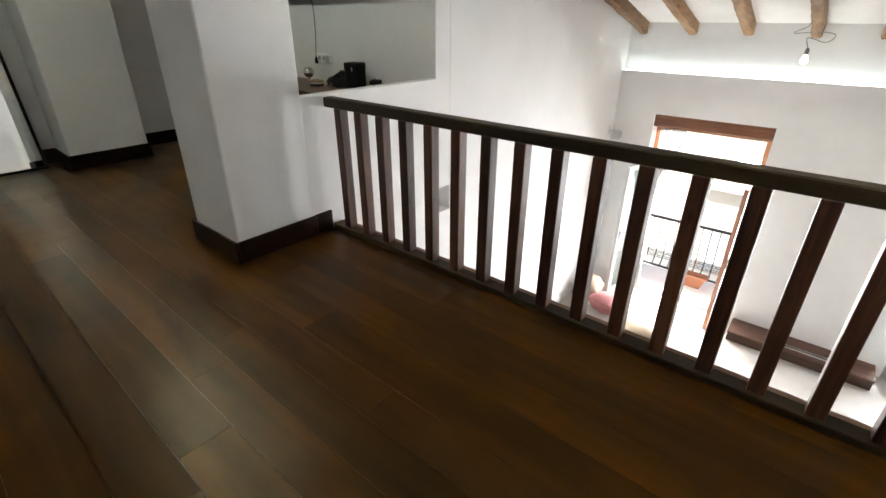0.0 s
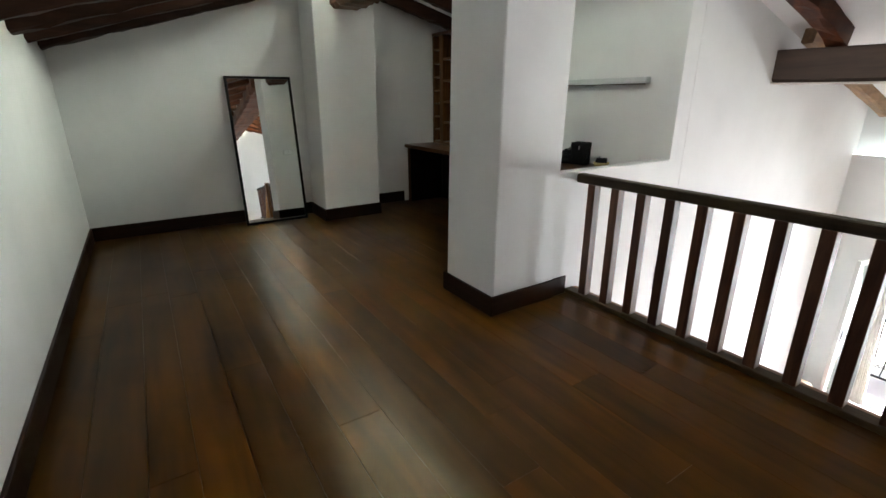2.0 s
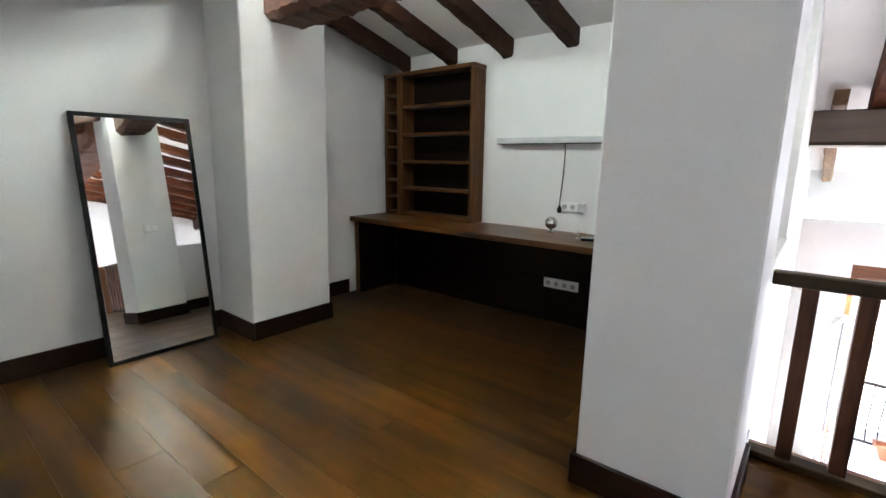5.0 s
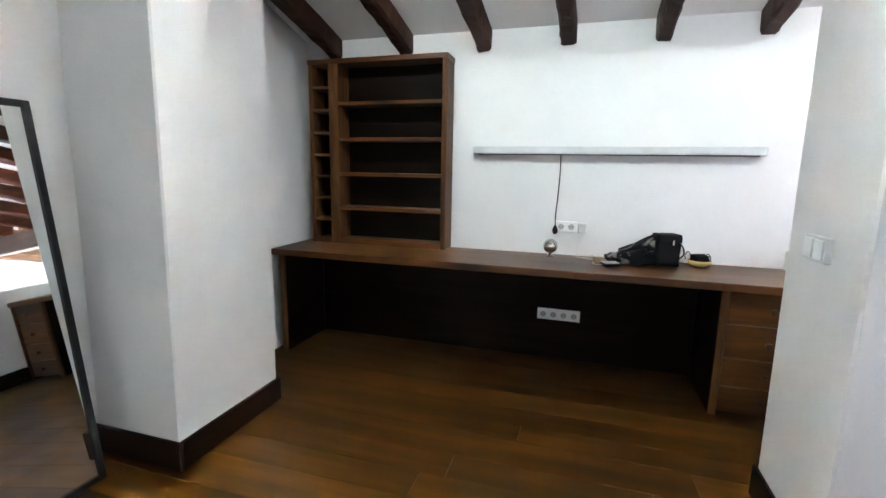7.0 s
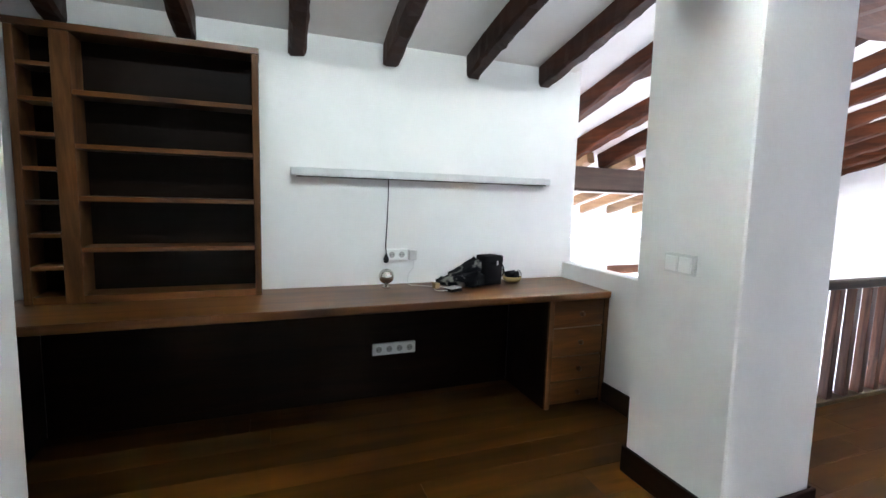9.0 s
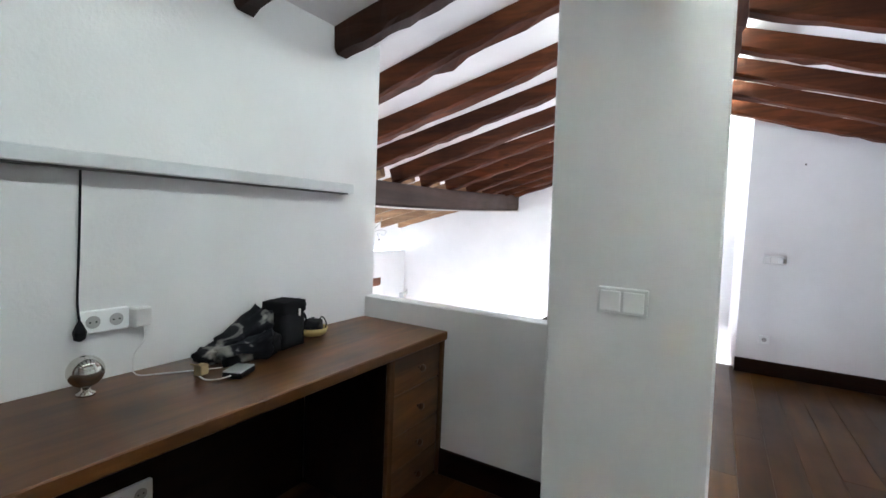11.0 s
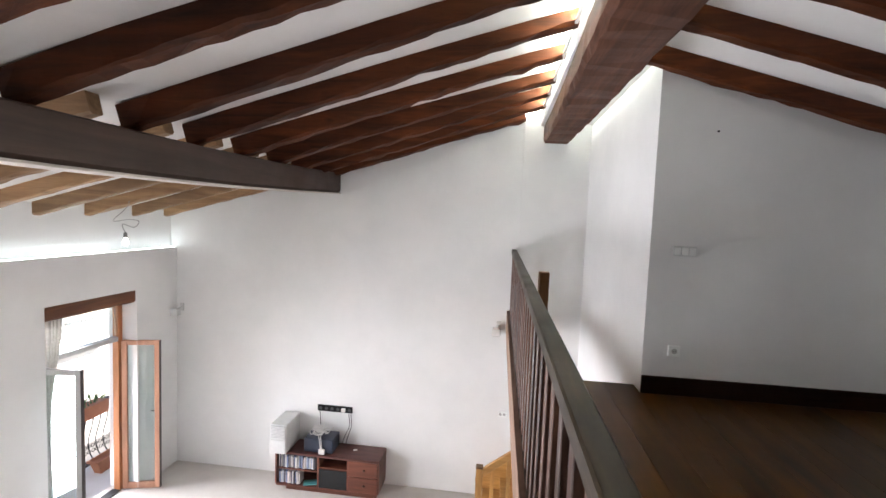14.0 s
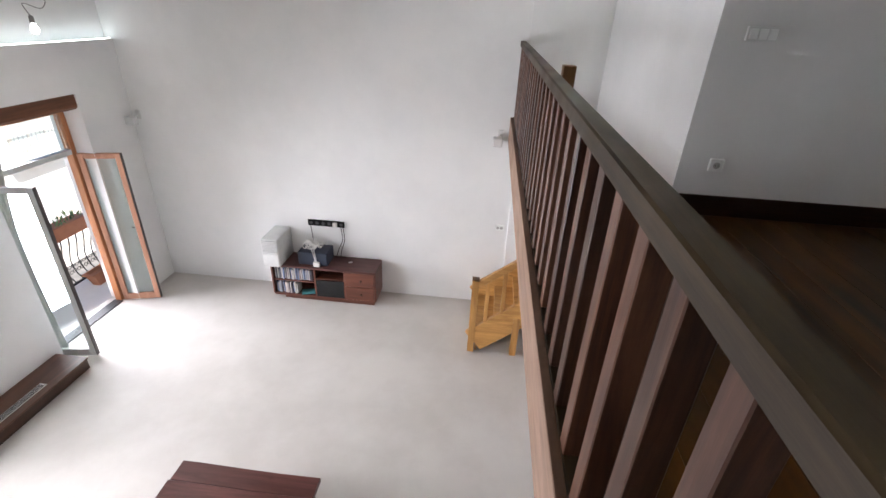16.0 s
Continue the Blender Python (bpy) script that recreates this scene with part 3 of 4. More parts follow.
# ---- balcony doors ----
def leaf(parent_label, hx, hy, width, turn, edge, group, seal):
    """A glazed door leaf, hinged at hx, hy; it reaches from there along its own x axis."""
    d = thing("balcony_door_leaf", (hx, hy, ZL + 0.015), parent_label, "door", group, rz=turn)
    H, F = 2.10, 0.065
    for x0, x1 in ((0, F), (width - F, width)):
        part("stile", bx(x0, x1, -0.022, 0.022, 0, H, 0.004), edge, d, "", True)
    part("bottom_rail", bx(F, width - F, -0.022, 0.022, 0, 0.09, 0.004), edge, d, "", True)
    part("top_rail", bx(F, width - F, -0.022, 0.022, H - F, H, 0.004), edge, d, "", True)
    p = part("pane", bx(F - 0.005, width - F + 0.005, -0.004, 0.004, 0.085, H - F + 0.005), GLASS, d, "clear glass pane", True)
    p.visible_shadow = False
    part("edge_seal", bx(width, width + 0.006, -0.024, 0.024, 0, H), seal, d, "edge strip", True)
    h = part("handle", bx(width - 0.045, width - 0.02, 0.022, 0.03, 0.98, 1.14, 0.002), IRON, d, "", True)
    part("lever", cyl((width - 0.032, 0.045, 1.08), (width - 0.14, 0.05, 1.08), 0.008, n=8), IRON, h, "", True)
    return d


SEAL = plain("brown_grey_seal", (0.07, 0.055, 0.05), 0.5)
GREYF = plain("grey_white_frame", (0.55, 0.56, 0.55), 0.4)
PINKF = wood("pale_pink_frame", (0.36, 0.17, 0.10), (0.54, 0.29, 0.19), "z", (0.35, 0.5), 0.9, 0.1, 0.1, 0.08)
for k, (y0, y1) in enumerate(DOORS):
    f = thing("balcony_door_frame", (7.27, (y0 + y1) / 2, ZL), "orange-brown wooden balcony door frame with a glazed transom", "door frame", "balcony doors")
    for a, b in ((y0, y0 + 0.07), (y1 - 0.07, y1)):
        part("post", bx(7.22, 7.31, a, b, ZL, -0.03, 0.004), ORANGE, f)
    part("transom_bar", bx(7.215, 7.305, y0 + 0.07, y1 - 0.07, -0.56, -0.50, 0.004), GREYF, f, "grey white transom bar")
    part("head", bx(7.22, 7.31, y0 + 0.07, y1 - 0.07, -0.08, -0.03, 0.004), ORANGE, f)
    part("sill", bx(7.20, 7.33, y0 + 0.07, y1 - 0.07, ZL, ZL + 0.012), IRON, f, "dark metal threshold")
    p = part("pane", bx(7.262, 7.268, y0 + 0.075, y1 - 0.075, -0.50, -0.08), GLASS, f, "transom glass")
    p.visible_shadow = False
    lone("lintel", hewn((7.14, y1 + 0.0, 0.055), (7.14, y0 - 0.0, 0.055), 0.24, 0.17, 10, 0.003, 20 + k), LINTEL_M, "brown wooden lintel over the balcony door", "lintel", "structure")
leaf("balcony door leaf with pale orange frame, open into the room", 7.20, -2.47, 0.48, 180 + 15, PINKF, "door leaves", SEAL)
leaf("balcony door leaf with grey white frame, open into the room", 7.20, -1.26, 0.525, 180 + 10, GREYF, "door leaves", SEAL)
leaf("balcony door leaf with grey white frame, open beside the tall wall", 7.20, 2.02, 0.56, 180 - 14, GREYF, "door leaves", GREYF)
leaf("balcony door leaf with pale orange frame, open into the bright room", 7.20, 0.66, 0.56, 180 - 4, PINKF, "door leaves", PINKF)

def curtain(y0, y1, top, tie, x, label):
    """A gathered curtain that hangs from y0 (the jamb) to y1 under a lintel and narrows to a share of its width at a height above the floor."""
    c = thing("curtain", (x, y0, ZL), label, "curtain", "curtains")
    bm = bmesh.new()
    n, rows = 46, 22
    grid = []
    for r in range(rows + 1):
        f = r / rows
        z = top + (ZL + 0.02 - top) * f
        u = min(1.0, f / tie) if f < tie else 1.0 - 0.35 * (f - tie) / (1 - tie)
        share = 1.0 - 0.72 * u * u * (3 - 2 * u)
        row = []
        for k in range(n + 1):
            g = k / n
            y = y0 + (y1 - y0) * g * share
            d = 0.022 * math.sin(g * 44 + 1.2 * math.sin(3 * f)) + 0.010 * math.sin(g * 17 + 5 * f)
            row.append(bm.verts.new((x + d, y, z + 0.006 * math.sin(g * 44) * (r == 0))))
        grid.append(row)
    for a, b in zip(grid, grid[1:]):
        for k in range(n):
            bm.faces.new((a[k], a[k + 1], b[k + 1], b[k]))
    ob = smooth(part("cloth", bm, VOILE, c))
    ob.modifiers.new("thickness", "SOLIDIFY").thickness = 0.002
    part("rod", cyl((x, y0, top + 0.012), (x, y1 + (0.25 if y1 > y0 else -0.25), top + 0.012), 0.008, n=10), PVC, c, "thin white curtain rod")


def voile():
    m, nt, b = mat_base("white_voile")
    co = nt.nodes.new("ShaderNodeTexCoord")
    n = node(nt, "ShaderNodeTexNoise", Scale=30.0, Detail=4.0)
    nt.links.new(co.outputs["Object"], n.inputs["Vector"])
    nt.links.new(ramp(nt, n.outputs[0], [(0.35, (0.62, 0.60, 0.56)), (0.65, (0.72, 0.70, 0.66))]), b.inputs["Base Color"])
    b.inputs["Roughness"].default_value = 0.9
    b.inputs["Transmission Weight"].default_value = 0.25
    return m


VOILE = voile()
curtain(1.97, 1.62, -0.035, 0.42, 7.12, "gathered white voile curtain drawn to the side of the balcony door")
curtain(-1.31, -1.52, -0.035, 0.45, 7.12, "narrow gathered white voile curtain at the side of the balcony door")

# heater plinth between the doors
pl = thing("window_plinth", (6.80, -0.36, ZL), "dark brown wooden plinth with a vent slot under the street wall", "plinth")
part("top", bx(6.60, 7.0, -1.15, 0.42, ZL + 0.125, ZL + 0.15, 0.005), PLINTH_M, pl)
part("front", bx(6.615, 6.64, -1.14, 0.41, ZL, ZL + 0.125), PLINTH_M, pl)
for y in (-1.12, 0.39):
    part("end", bx(6.64, 7.0, y - 0.012, y + 0.012, ZL, ZL + 0.125), PLINTH_M, pl)
v = part("vent", bx(6.68, 6.76, -0.70, -0.15, ZL + 0.15, ZL + 0.156, 0.002), ALU, pl, "grey metal vent grille")
for k in range(5):
    part("slot", bx(6.69 + 0.0135 * k, 6.696 + 0.0135 * k, -0.68, -0.17, ZL + 0.156, ZL + 0.158), BLACK, v)

# sacks and cushions by the tall wall
CREAM = plain("cream_cloth", (0.50, 0.40, 0.29), 0.9)
ROSE = plain("rose_cloth", (0.36, 0.14, 0.14), 0.9)


def pillow(name, c, sx, sy, sz, rz, tilt, material, label):
    bm = bmesh.new()
    bmesh.ops.create_cube(bm, size=2)
    bmesh.ops.subdivide_edges(bm, edges=bm.edges[:], cuts=5, use_grid_fill=True)
    for q in bm.verts:
        x, y, z = q.co
        puff = (1 - 0.75 * abs(x) ** 4) * (1 - 0.75 * abs(y) ** 4)
        q.co = Vector((x * sx * (1 - 0.08 * (1 - y * y)), y * sy * (1 - 0.08 * (1 - x * x)), z * sz * max(0.12, puff)))
        q.co += 0.012 * Vector(noise.noise_vector(q.co * 9 + Vector(c)))
    bm.transform(pose(*c, tilt, 0, rz))
    return smooth(lone(name, bm, material, label, "cushion", "", "cushions on the floor"))


pillow("cushion", (5.95, 1.46, ZL + 0.13), 0.34, 0.24, 0.13, 35, 8, CREAM, "cream cushion lying on the pale floor")
pillow("cushion", (6.15, 1.95, ZL + 0.17), 0.22, 0.26, 0.15, 80, 20, ROSE, "rose red cushion lying by the balcony door")
pillow("cushion", (6.35, 2.34, ZL + 0.20), 0.24, 0.20, 0.20, 10, 0, CREAM, "cream cushion propped against the tall wall")

# ---- media bench and what stands on it ----
BX0, BX1, BY0, BY1, BT = 3.66, 5.18, -3.27, -2.87, ZL + 0.56
tv = thing("media_bench", (4.41, -3.07, ZL), "low reddish brown media bench with two drawers and open shelves", "bench")
part("top", bx(BX0, BX1, BY0, BY1 + 0.012, BT - 0.03, BT, 0.004), TABLE_M, tv, "worn darker top")
part("bottom", bx(BX0 + 0.02, BX1 - 0.02, BY0, BY1, ZL + 0.06, ZL + 0.085), CHERRY, tv)
part("plinth", bx(BX0 + 0.04, BX1 - 0.16, BY0 + 0.03, BY1 - 0.03, ZL, ZL + 0.06), CHERRY, tv)
part("back", bx(BX0 + 0.02, BX1 - 0.02, BY0, BY0 + 0.012, ZL + 0.085, BT - 0.03), CHERRY, tv)
for x in (BX0, 4.10, 4.53, BX1 - 0.025):
    part("upright", bx(x, x + 0.022, BY0 + 0.012, BY1, ZL + 0.085, BT - 0.03), CHERRY, tv)
part("shelf_board", bx(4.552, BX1 - 0.025, BY0 + 0.012, BY1 - 0.01, ZL + 0.30, ZL + 0.318), CHERRY, tv)
part("shelf_board", bx(4.122, 4.53, BY0 + 0.012, BY1 - 0.02, ZL + 0.36, ZL + 0.378), CHERRY, tv)
for z0, z1 in ((0.09, 0.30), (0.31, 0.525)):
    d = part("drawer_front", bx(BX0 + 0.024, 4.098, BY1 - 0.005, BY1 + 0.012, ZL + z0, ZL + z1, 0.003), CHERRY, tv)
    part("knob", ball((3.87, BY1 + 0.026, ZL + (z0 + z1) / 2), 0.017, n=10), BRASS, d)
part("glass_door", bx(4.124, 4.528, BY1 - 0.012, BY1 - 0.006, ZL + 0.088, ZL + 0.355), plain("smoked_glass", (0.012, 0.014, 0.016), 0.06), tv, "smoked glass door")
SPINES = [plain("spine", c, 0.5) for c in ((0.7, 0.68, 0.65), (0.62, 0.52, 0.5), (0.2, 0.26, 0.42), (0.7, 0.69, 0.66), (0.12, 0.12, 0.15), (0.66, 0.62, 0.6), (0.5, 0.54, 0.6))]
rnd = random.Random(3)
for zs, x_end in ((ZL + 0.318, 4.60), (ZL + 0.085, 4.82)):
    x = BX1 - 0.045
    while x > x_end:
        w, h = rnd.uniform(0.010, 0.024), rnd.uniform(0.15, 0.185)
        b = bx(-w / 2, w / 2, -0.07, 0.07, 0, h, 0.0015)
        b.transform(pose(x - w / 2, BY1 - 0.10 + rnd.uniform(-0.015, 0.015), zs + 0.003, 0, rnd.uniform(-3, 6) if zs < ZL + 0.2 else rnd.uniform(-1, 1), 0))
        lone("book", b, SPINES[rnd.randrange(7)], "upright disc case or book on the bench shelf", "book", "", "books on the bench")
        x -= w + 0.002
b = bx(-0.10, 0.10, -0.07, 0.07, 0, 0.012, 0.002)
b.transform(pose(4.68, -2.96, ZL + 0.088, 4, 0, 18))
lone("magazine", b, plain("teal_cover", (0.10, 0.38, 0.40), 0.4), "teal and white magazine lying in the bench", "magazine")
b = bx(4.14, 4.42, -3.20, -2.93, ZL + 0.086, ZL + 0.17, 0.004)
lone("set_top_box", b, BLACK, "black set-top box in the bench", "box")

heat = thing("heater", (5.10, -3.03, BT), "white plastic heater with a grey grille on the bench", "heater")
part("body", bx(4.985, 5.225, -3.265, -2.80, BT + 0.001, BT + 0.42, 0.012), plain("white_casing", (0.60, 0.61, 0.60), 0.5), heat)
part("foot_panel", bx(4.99, 5.22, -2.80, -2.785, BT + 0.005, BT + 0.20, 0.006), plain("front_casing", (0.66, 0.66, 0.65), 0.45), heat)
g = part("grille", bx(5.0, 5.21, -2.80, -2.794, BT + 0.215, BT + 0.40, 0.002), plain("grille_grey", (0.30, 0.31, 0.31), 0.6), heat, "grey vent grille")
for k in range(9):
    part("slat", bx(5.0, 5.21, -2.794, -2.786, BT + 0.219 + 0.02 * k, BT + 0.231 + 0.02 * k, 0.002), PVC, g)

crate = thing("cable_box", (4.57, -3.05, BT), "dark blue box heaped with white cables on the bench", "box")
part("box_body", bx(4.36, 4.78, -3.22, -2.93, BT + 0.001, BT + 0.20, 0.008), plain("navy_plastic", (0.02, 0.03, 0.055), 0.45), crate)
CABLE = plain("white_cable", (0.72, 0.71, 0.68), 0.45)
rnd = random.Random(11)
for k in range(12):
    r, lean, spin = rnd.uniform(0.05, 0.11), rnd.uniform(8, 65), rnd.uniform(0, 360)
    m = pose(4.57 + rnd.uniform(-0.10, 0.10), -3.07 + rnd.uniform(-0.06, 0.06), BT + 0.225 + 0.005 * k, lean, 0, spin)
    loop = [m @ Vector((r * math.cos(a * 0.5) * (1 + 0.12 * math.sin(3 * a)), 0.8 * r * math.sin(a * 0.5), 0.004 * a)) for a in range(14)]
    part("cable", tube([Vector((q.x, q.y, max(q.z, BT + 0.208))) for q in loop], 0.0065), CABLE, crate)
for k in (0, 1):
    drop = [(4.55 + 0.04 * k, -3.02, BT + 0.24), (4.54 + 0.03 * k, -2.94, BT + 0.235), (4.52 + 0.02 * k, -2.912, BT + 0.17), (4.51 + 0.015 * k, -2.908, BT + 0.07)]
    part("cable", tube(curve_pts(drop, 6), 0.0065), CABLE, crate)
part("plug_block", bx(4.46, 4.55, -2.92, -2.885, BT + 0.002, BT + 0.075, 0.006), CABLE, crate, "white plug block")

b = bx(-0.028, 0.028, -0.016, 0.016, 0, 0.012, 0.003)
b.transform(pose(4.08, -3.10, BT + 0.001, 0, 0, 25))
lone("plug_adapter", b, CABLE, "small white plug lying on the media bench", "plug")

strip = thing("power_strip", (4.45, -3.27, -1.60), "black wall power strip with hanging cables", "socket strip")
part("housing", bx(4.19, 4.72, -3.28, -3.258, -1.645, -1.555, 0.004), BLACK, strip)
for k in range(6):
    part("outlet", cyl((4.235 + 0.088 * k, -3.259, -1.60), (4.235 + 0.088 * k, -3.254, -1.60), 0.024, n=16), plain("outlet_grey", (0.05, 0.05, 0.055), 0.4), strip)
part("plug", bx(4.29, 4.35, -3.256, -3.22, -1.625, -1.57, 0.006), CABLE, strip, "white plug")
for xs, xe in ((4.21, 4.26), (4.68, 4.62), (4.24, 4.32)):
    part("cable", tube(curve_pts([(xs, -3.25, -1.63), (xs - 0.02, -3.24, -1.82), ((xs + xe) / 2, -3.23, -1.97), (xe, -3.23, BT + 0.02)], 6), 0.005), CABLE if xs < 4.2 else BLACK, strip)


def wall_spot(x, y, z, s):
    """A small white swivelling speaker on a wall bracket; s: the side of the room to which it points."""
    o = thing("wall_speaker", (x, y, z), "small white swivel speaker on a wall bracket", "speaker", "wall speakers")
    part("bracket", bx(x - 0.03, x + 0.03, y, y + s * 0.02, z + 0.02, z + 0.14, 0.004), PVC, o)
    part("arm", cyl((x, y + s * 0.02, z + 0.08), (x + 0.02, y + s * 0.09, z + 0.06), 0.012, n=10), PVC, o)
    part("body", bx(x - 0.03, x + 0.09, y + s * 0.07, y + s * 0.17, z - 0.04, z + 0.075, 0.012), PVC, o)


wall_spot(6.91, -3.28, -0.31, 1)
wall_spot(2.12, -3.28, -0.27, 1)
wall_spot(6.85, 2.61, -0.20, -1)

# ---- coffee table ----
tab = thing("coffee_table", (3.96, 0.5, ZL), "low dark reddish brown coffee table with a worn top", "table")
for y0, y1, xa in ((0.17, 0.345, 4.54), (0.349, 0.525, 4.555), (0.529, 0.70, 4.545), (0.704, 0.87, 4.55)):
    part("top_plank", hewn((3.38, (y0 + y1) / 2, ZL + 0.43), (xa, (y0 + y1) / 2, ZL + 0.43), y1 - y0, 0.042, 10, 0.003, int(y0 * 100)), TABLE_M, tab, "worn plank with rough edges")
part("apron", bx(3.43, 4.49, 0.21, 0.83, ZL + 0.33, ZL + 0.408, 0.004), CHERRY, tab)
part("lower_shelf", bx(3.46, 4.46, 0.24, 0.80, ZL + 0.12, ZL + 0.14, 0.003), CHERRY, tab)
for x in (3.46, 4.46):
    for y in (0.24, 0.80):
        part("leg", bx(x - 0.035, x + 0.035, y - 0.035, y + 0.035, ZL, ZL + 0.41, 0.006), CHERRY, tab)

# ---- staircase ----
st = thing("staircase", (1.6, -2.6, ZL), "honey pine staircase that turns up to the gallery", "staircase")
RISE = 2.67 / 15
x = 2.22
for k in range(5):
    part("tread", bx(x - 0.27, x + 0.02, -3.21, -2.15, ZL + RISE * (k + 1) - 0.035, ZL + RISE * (k + 1), 0.004), PINE_X, st)
    part("riser", bx(x - 0.02, x, -3.21, -2.15, ZL + RISE * k, ZL + RISE * (k + 1) - 0.035), PINE_X, st)
    x -= 0.24
y = -2.15
for k in range(5, 14):
    part("tread", bx(1.04, 1.58, y - 0.02, y + 0.22, ZL + RISE * (k + 1) - 0.035, ZL + RISE * (k + 1), 0.004), PINE_X, st)
    part("riser", bx(1.04, 1.58, y, y + 0.018, ZL + RISE * k, ZL + RISE * (k + 1) - 0.035), PINE_X, st)
    y += 0.157
part("landing", bx(1.04, 1.62, -3.21, -2.15, ZL + RISE * 5 - 0.035, ZL + RISE * 5, 0.004), PINE_X, st)


def slope_box(p0, p1, w, h):
    """A straight bar between two points, upright in section."""
    p0, p1 = Vector(p0), Vector(p1)
    b = bx(-w / 2, w / 2, -h / 2, h / 2, 0, (p1 - p0).length, 0.004)
    b.transform(Matrix.Translation(p0) @ (p1 - p0).to_track_quat("Z", "Y").to_matrix().to_4x4())
    return b


part("newel", bx(2.23, 2.31, -2.18, -2.10, ZL, ZL + 1.04, 0.005), PINE_Z, st)
part("newel_cap", bx(2.228, 2.312, -2.182, -2.098, ZL + 1.04, ZL + 1.06, 0.003), NEWEL_Z, st, "darker top of the newel")
part("newel", bx(1.70, 1.78, -2.18, -2.10, ZL, ZL + 0.56, 0.005), PINE_Z, st)
part("string", slope_box((2.25, -2.14, ZL + 0.16), (1.30, -2.14, ZL + 0.93), 0.05, 0.32), PINE_X, st, "honey pine side board")
part("string", slope_box((2.25, -3.19, ZL + 0.16), (1.30, -3.19, ZL + 0.93), 0.05, 0.32), PINE_X, st, "honey pine side board")
part("handrail", slope_box((2.27, -2.14, ZL + 0.96), (1.35, -2.14, ZL + 1.66), 0.05, 0.075), PINE_X, st)
for k in range(4):
    x = 2.12 - 0.19 * k
    part("picket", bx(x - 0.022, x + 0.022, -2.155, -2.125, ZL + 0.33 + 0.81 * (2.25 - x), ZL + 0.93 + 0.76 * (2.27 - x), 0.003), PINE_Z, st)
# upper flight's rail, beside the gallery edge
# pine like the other newels, darkened in colour for the shade up here
part("newel", bx(1.74, 1.825, -0.84, -0.755, -0.30, 0.87, 0.005), NEWEL_Z, st, "tall pine newel at the head of the stairs, coloured as in shade")
part("handrail", slope_box((1.785, -0.82, 0.80), (1.785, -1.80, -0.30), 0.045, 0.06), PINE_Z, st)
for k in range(4):
    y = -0.98 - 0.19 * k
    part("picket", bx(1.77, 1.80, y - 0.025, y + 0.025, -0.72 + 1.12 * (y + 0.98), 0.60 + 1.12 * (y + 0.98), 0.003), PINE_Z, st)

# ---- switches, sockets, cables ----
def plate(x0, x1, y0, y1, z0, z1, axis, sign, gangs, rockers, label):
    """A wall plate with rockers or sockets. axis: the wall's normal; sign: the side it faces."""
    o = thing("wall_switch" if rockers else "wall_socket", ((x0 + x1) / 2, (y0 + y1) / 2, (z0 + z1) / 2), label, "switch" if rockers else "socket")
    t = 0.02
    if axis == "y":
        part("frame", bx(x0, x1, y0, y0 + sign * t, z0, z1, 0.003), PLATE if rockers else SWITCH, o)
    else:
        part("frame", bx(x0, x0 + sign * t, y0, y1, z0, z1, 0.003), PLATE if rockers else SWITCH, o)
    a0, a1 = (x0, x1) if axis == "y" else (y0, y1)
    step = (a1 - a0 - 0.012) / gangs
    for k in range(gangs):
        a, b = a0 + 0.006 + step * k + 0.004, a0 + 0.006 + step * (k + 1) - 0.004
        m = (a + b) / 2
        if rockers:
            if axis == "y":
                part("rocker", bx(a, b, y0 + sign * t, y0 + sign * (t + 0.007), z0 + 0.010, z1 - 0.010, 0.003), SWITCH, o)
            else:
                part("rocker", bx(x0 + sign * t, x0 + sign * (t + 0.007), a, b, z0 + 0.010, z1 - 0.010, 0.003), SWITCH, o)
        else:
            zc, r = (z0 + z1) / 2, min(0.021, step * 0.36)
            if axis == "y":
                w = part("well", cyl((m, y0 + sign * t, zc), (m, y0 + sign * (t + 0.002), zc), r, n=18), plain("socket_well", (0.45, 0.45, 0.44), 0.5), o)
                for s in (-1, 1):
                    part("pin_hole", cyl((m + s * 0.009, y0 + sign * (t + 0.002), zc), (m + s * 0.009, y0 + sign * (t + 0.003), zc), 0.003, n=8), BLACK, w)
            else:
                w = part("well", cyl((x0 + sign * t, m, zc), (x0 + sign * (t + 0.002), m, zc), r, n=18), plain("socket_well", (0.45, 0.45, 0.44), 0.5), o)
                for s in (-1, 1):
                    part("pin_hole", cyl((x0 + sign * (t + 0.002), m + s * 0.009, zc), (x0 + sign * (t + 0.003), m + s * 0.009, zc), 0.003, n=8), BLACK, w)
    return o


plate(1.432, 1.59, 3.145, 3.145, 1.078, 1.166, "y", 1, 2, True, "white double light switch on the white column")
plate(0.70, 0.87, -0.55, -0.55, 1.07, 1.145, "y", 1, 3, True, "white triple light switch on the gallery end wall")
plate(0.765, 0.85, -0.55, -0.55, 0.305, 0.385, "y", 1, 1, False, "white single socket low on the gallery end wall")
plate(3.02, 3.02, 3.96, 4.11, 0.945, 1.02, "x", -1, 2, False, "white double socket on the wall above the desk")
plate(2.985, 2.985, 3.90, 4.20, 0.30, 0.38, "x", -1, 4, False, "white four-gang socket strip under the desk")
plate(1.95, 2.07, -3.28, -3.28, -1.49, -1.41, "y", 1, 2, False, "white wall socket behind the staircase")
ad = thing("plug_adapter", (3.0, 3.92, 0.98), "white plug adapter with a thin cable to the desk", "adapter")
part("body", bx(2.975, 3.02, 3.895, 3.955, 0.945, 1.015, 0.006), PVC, ad)
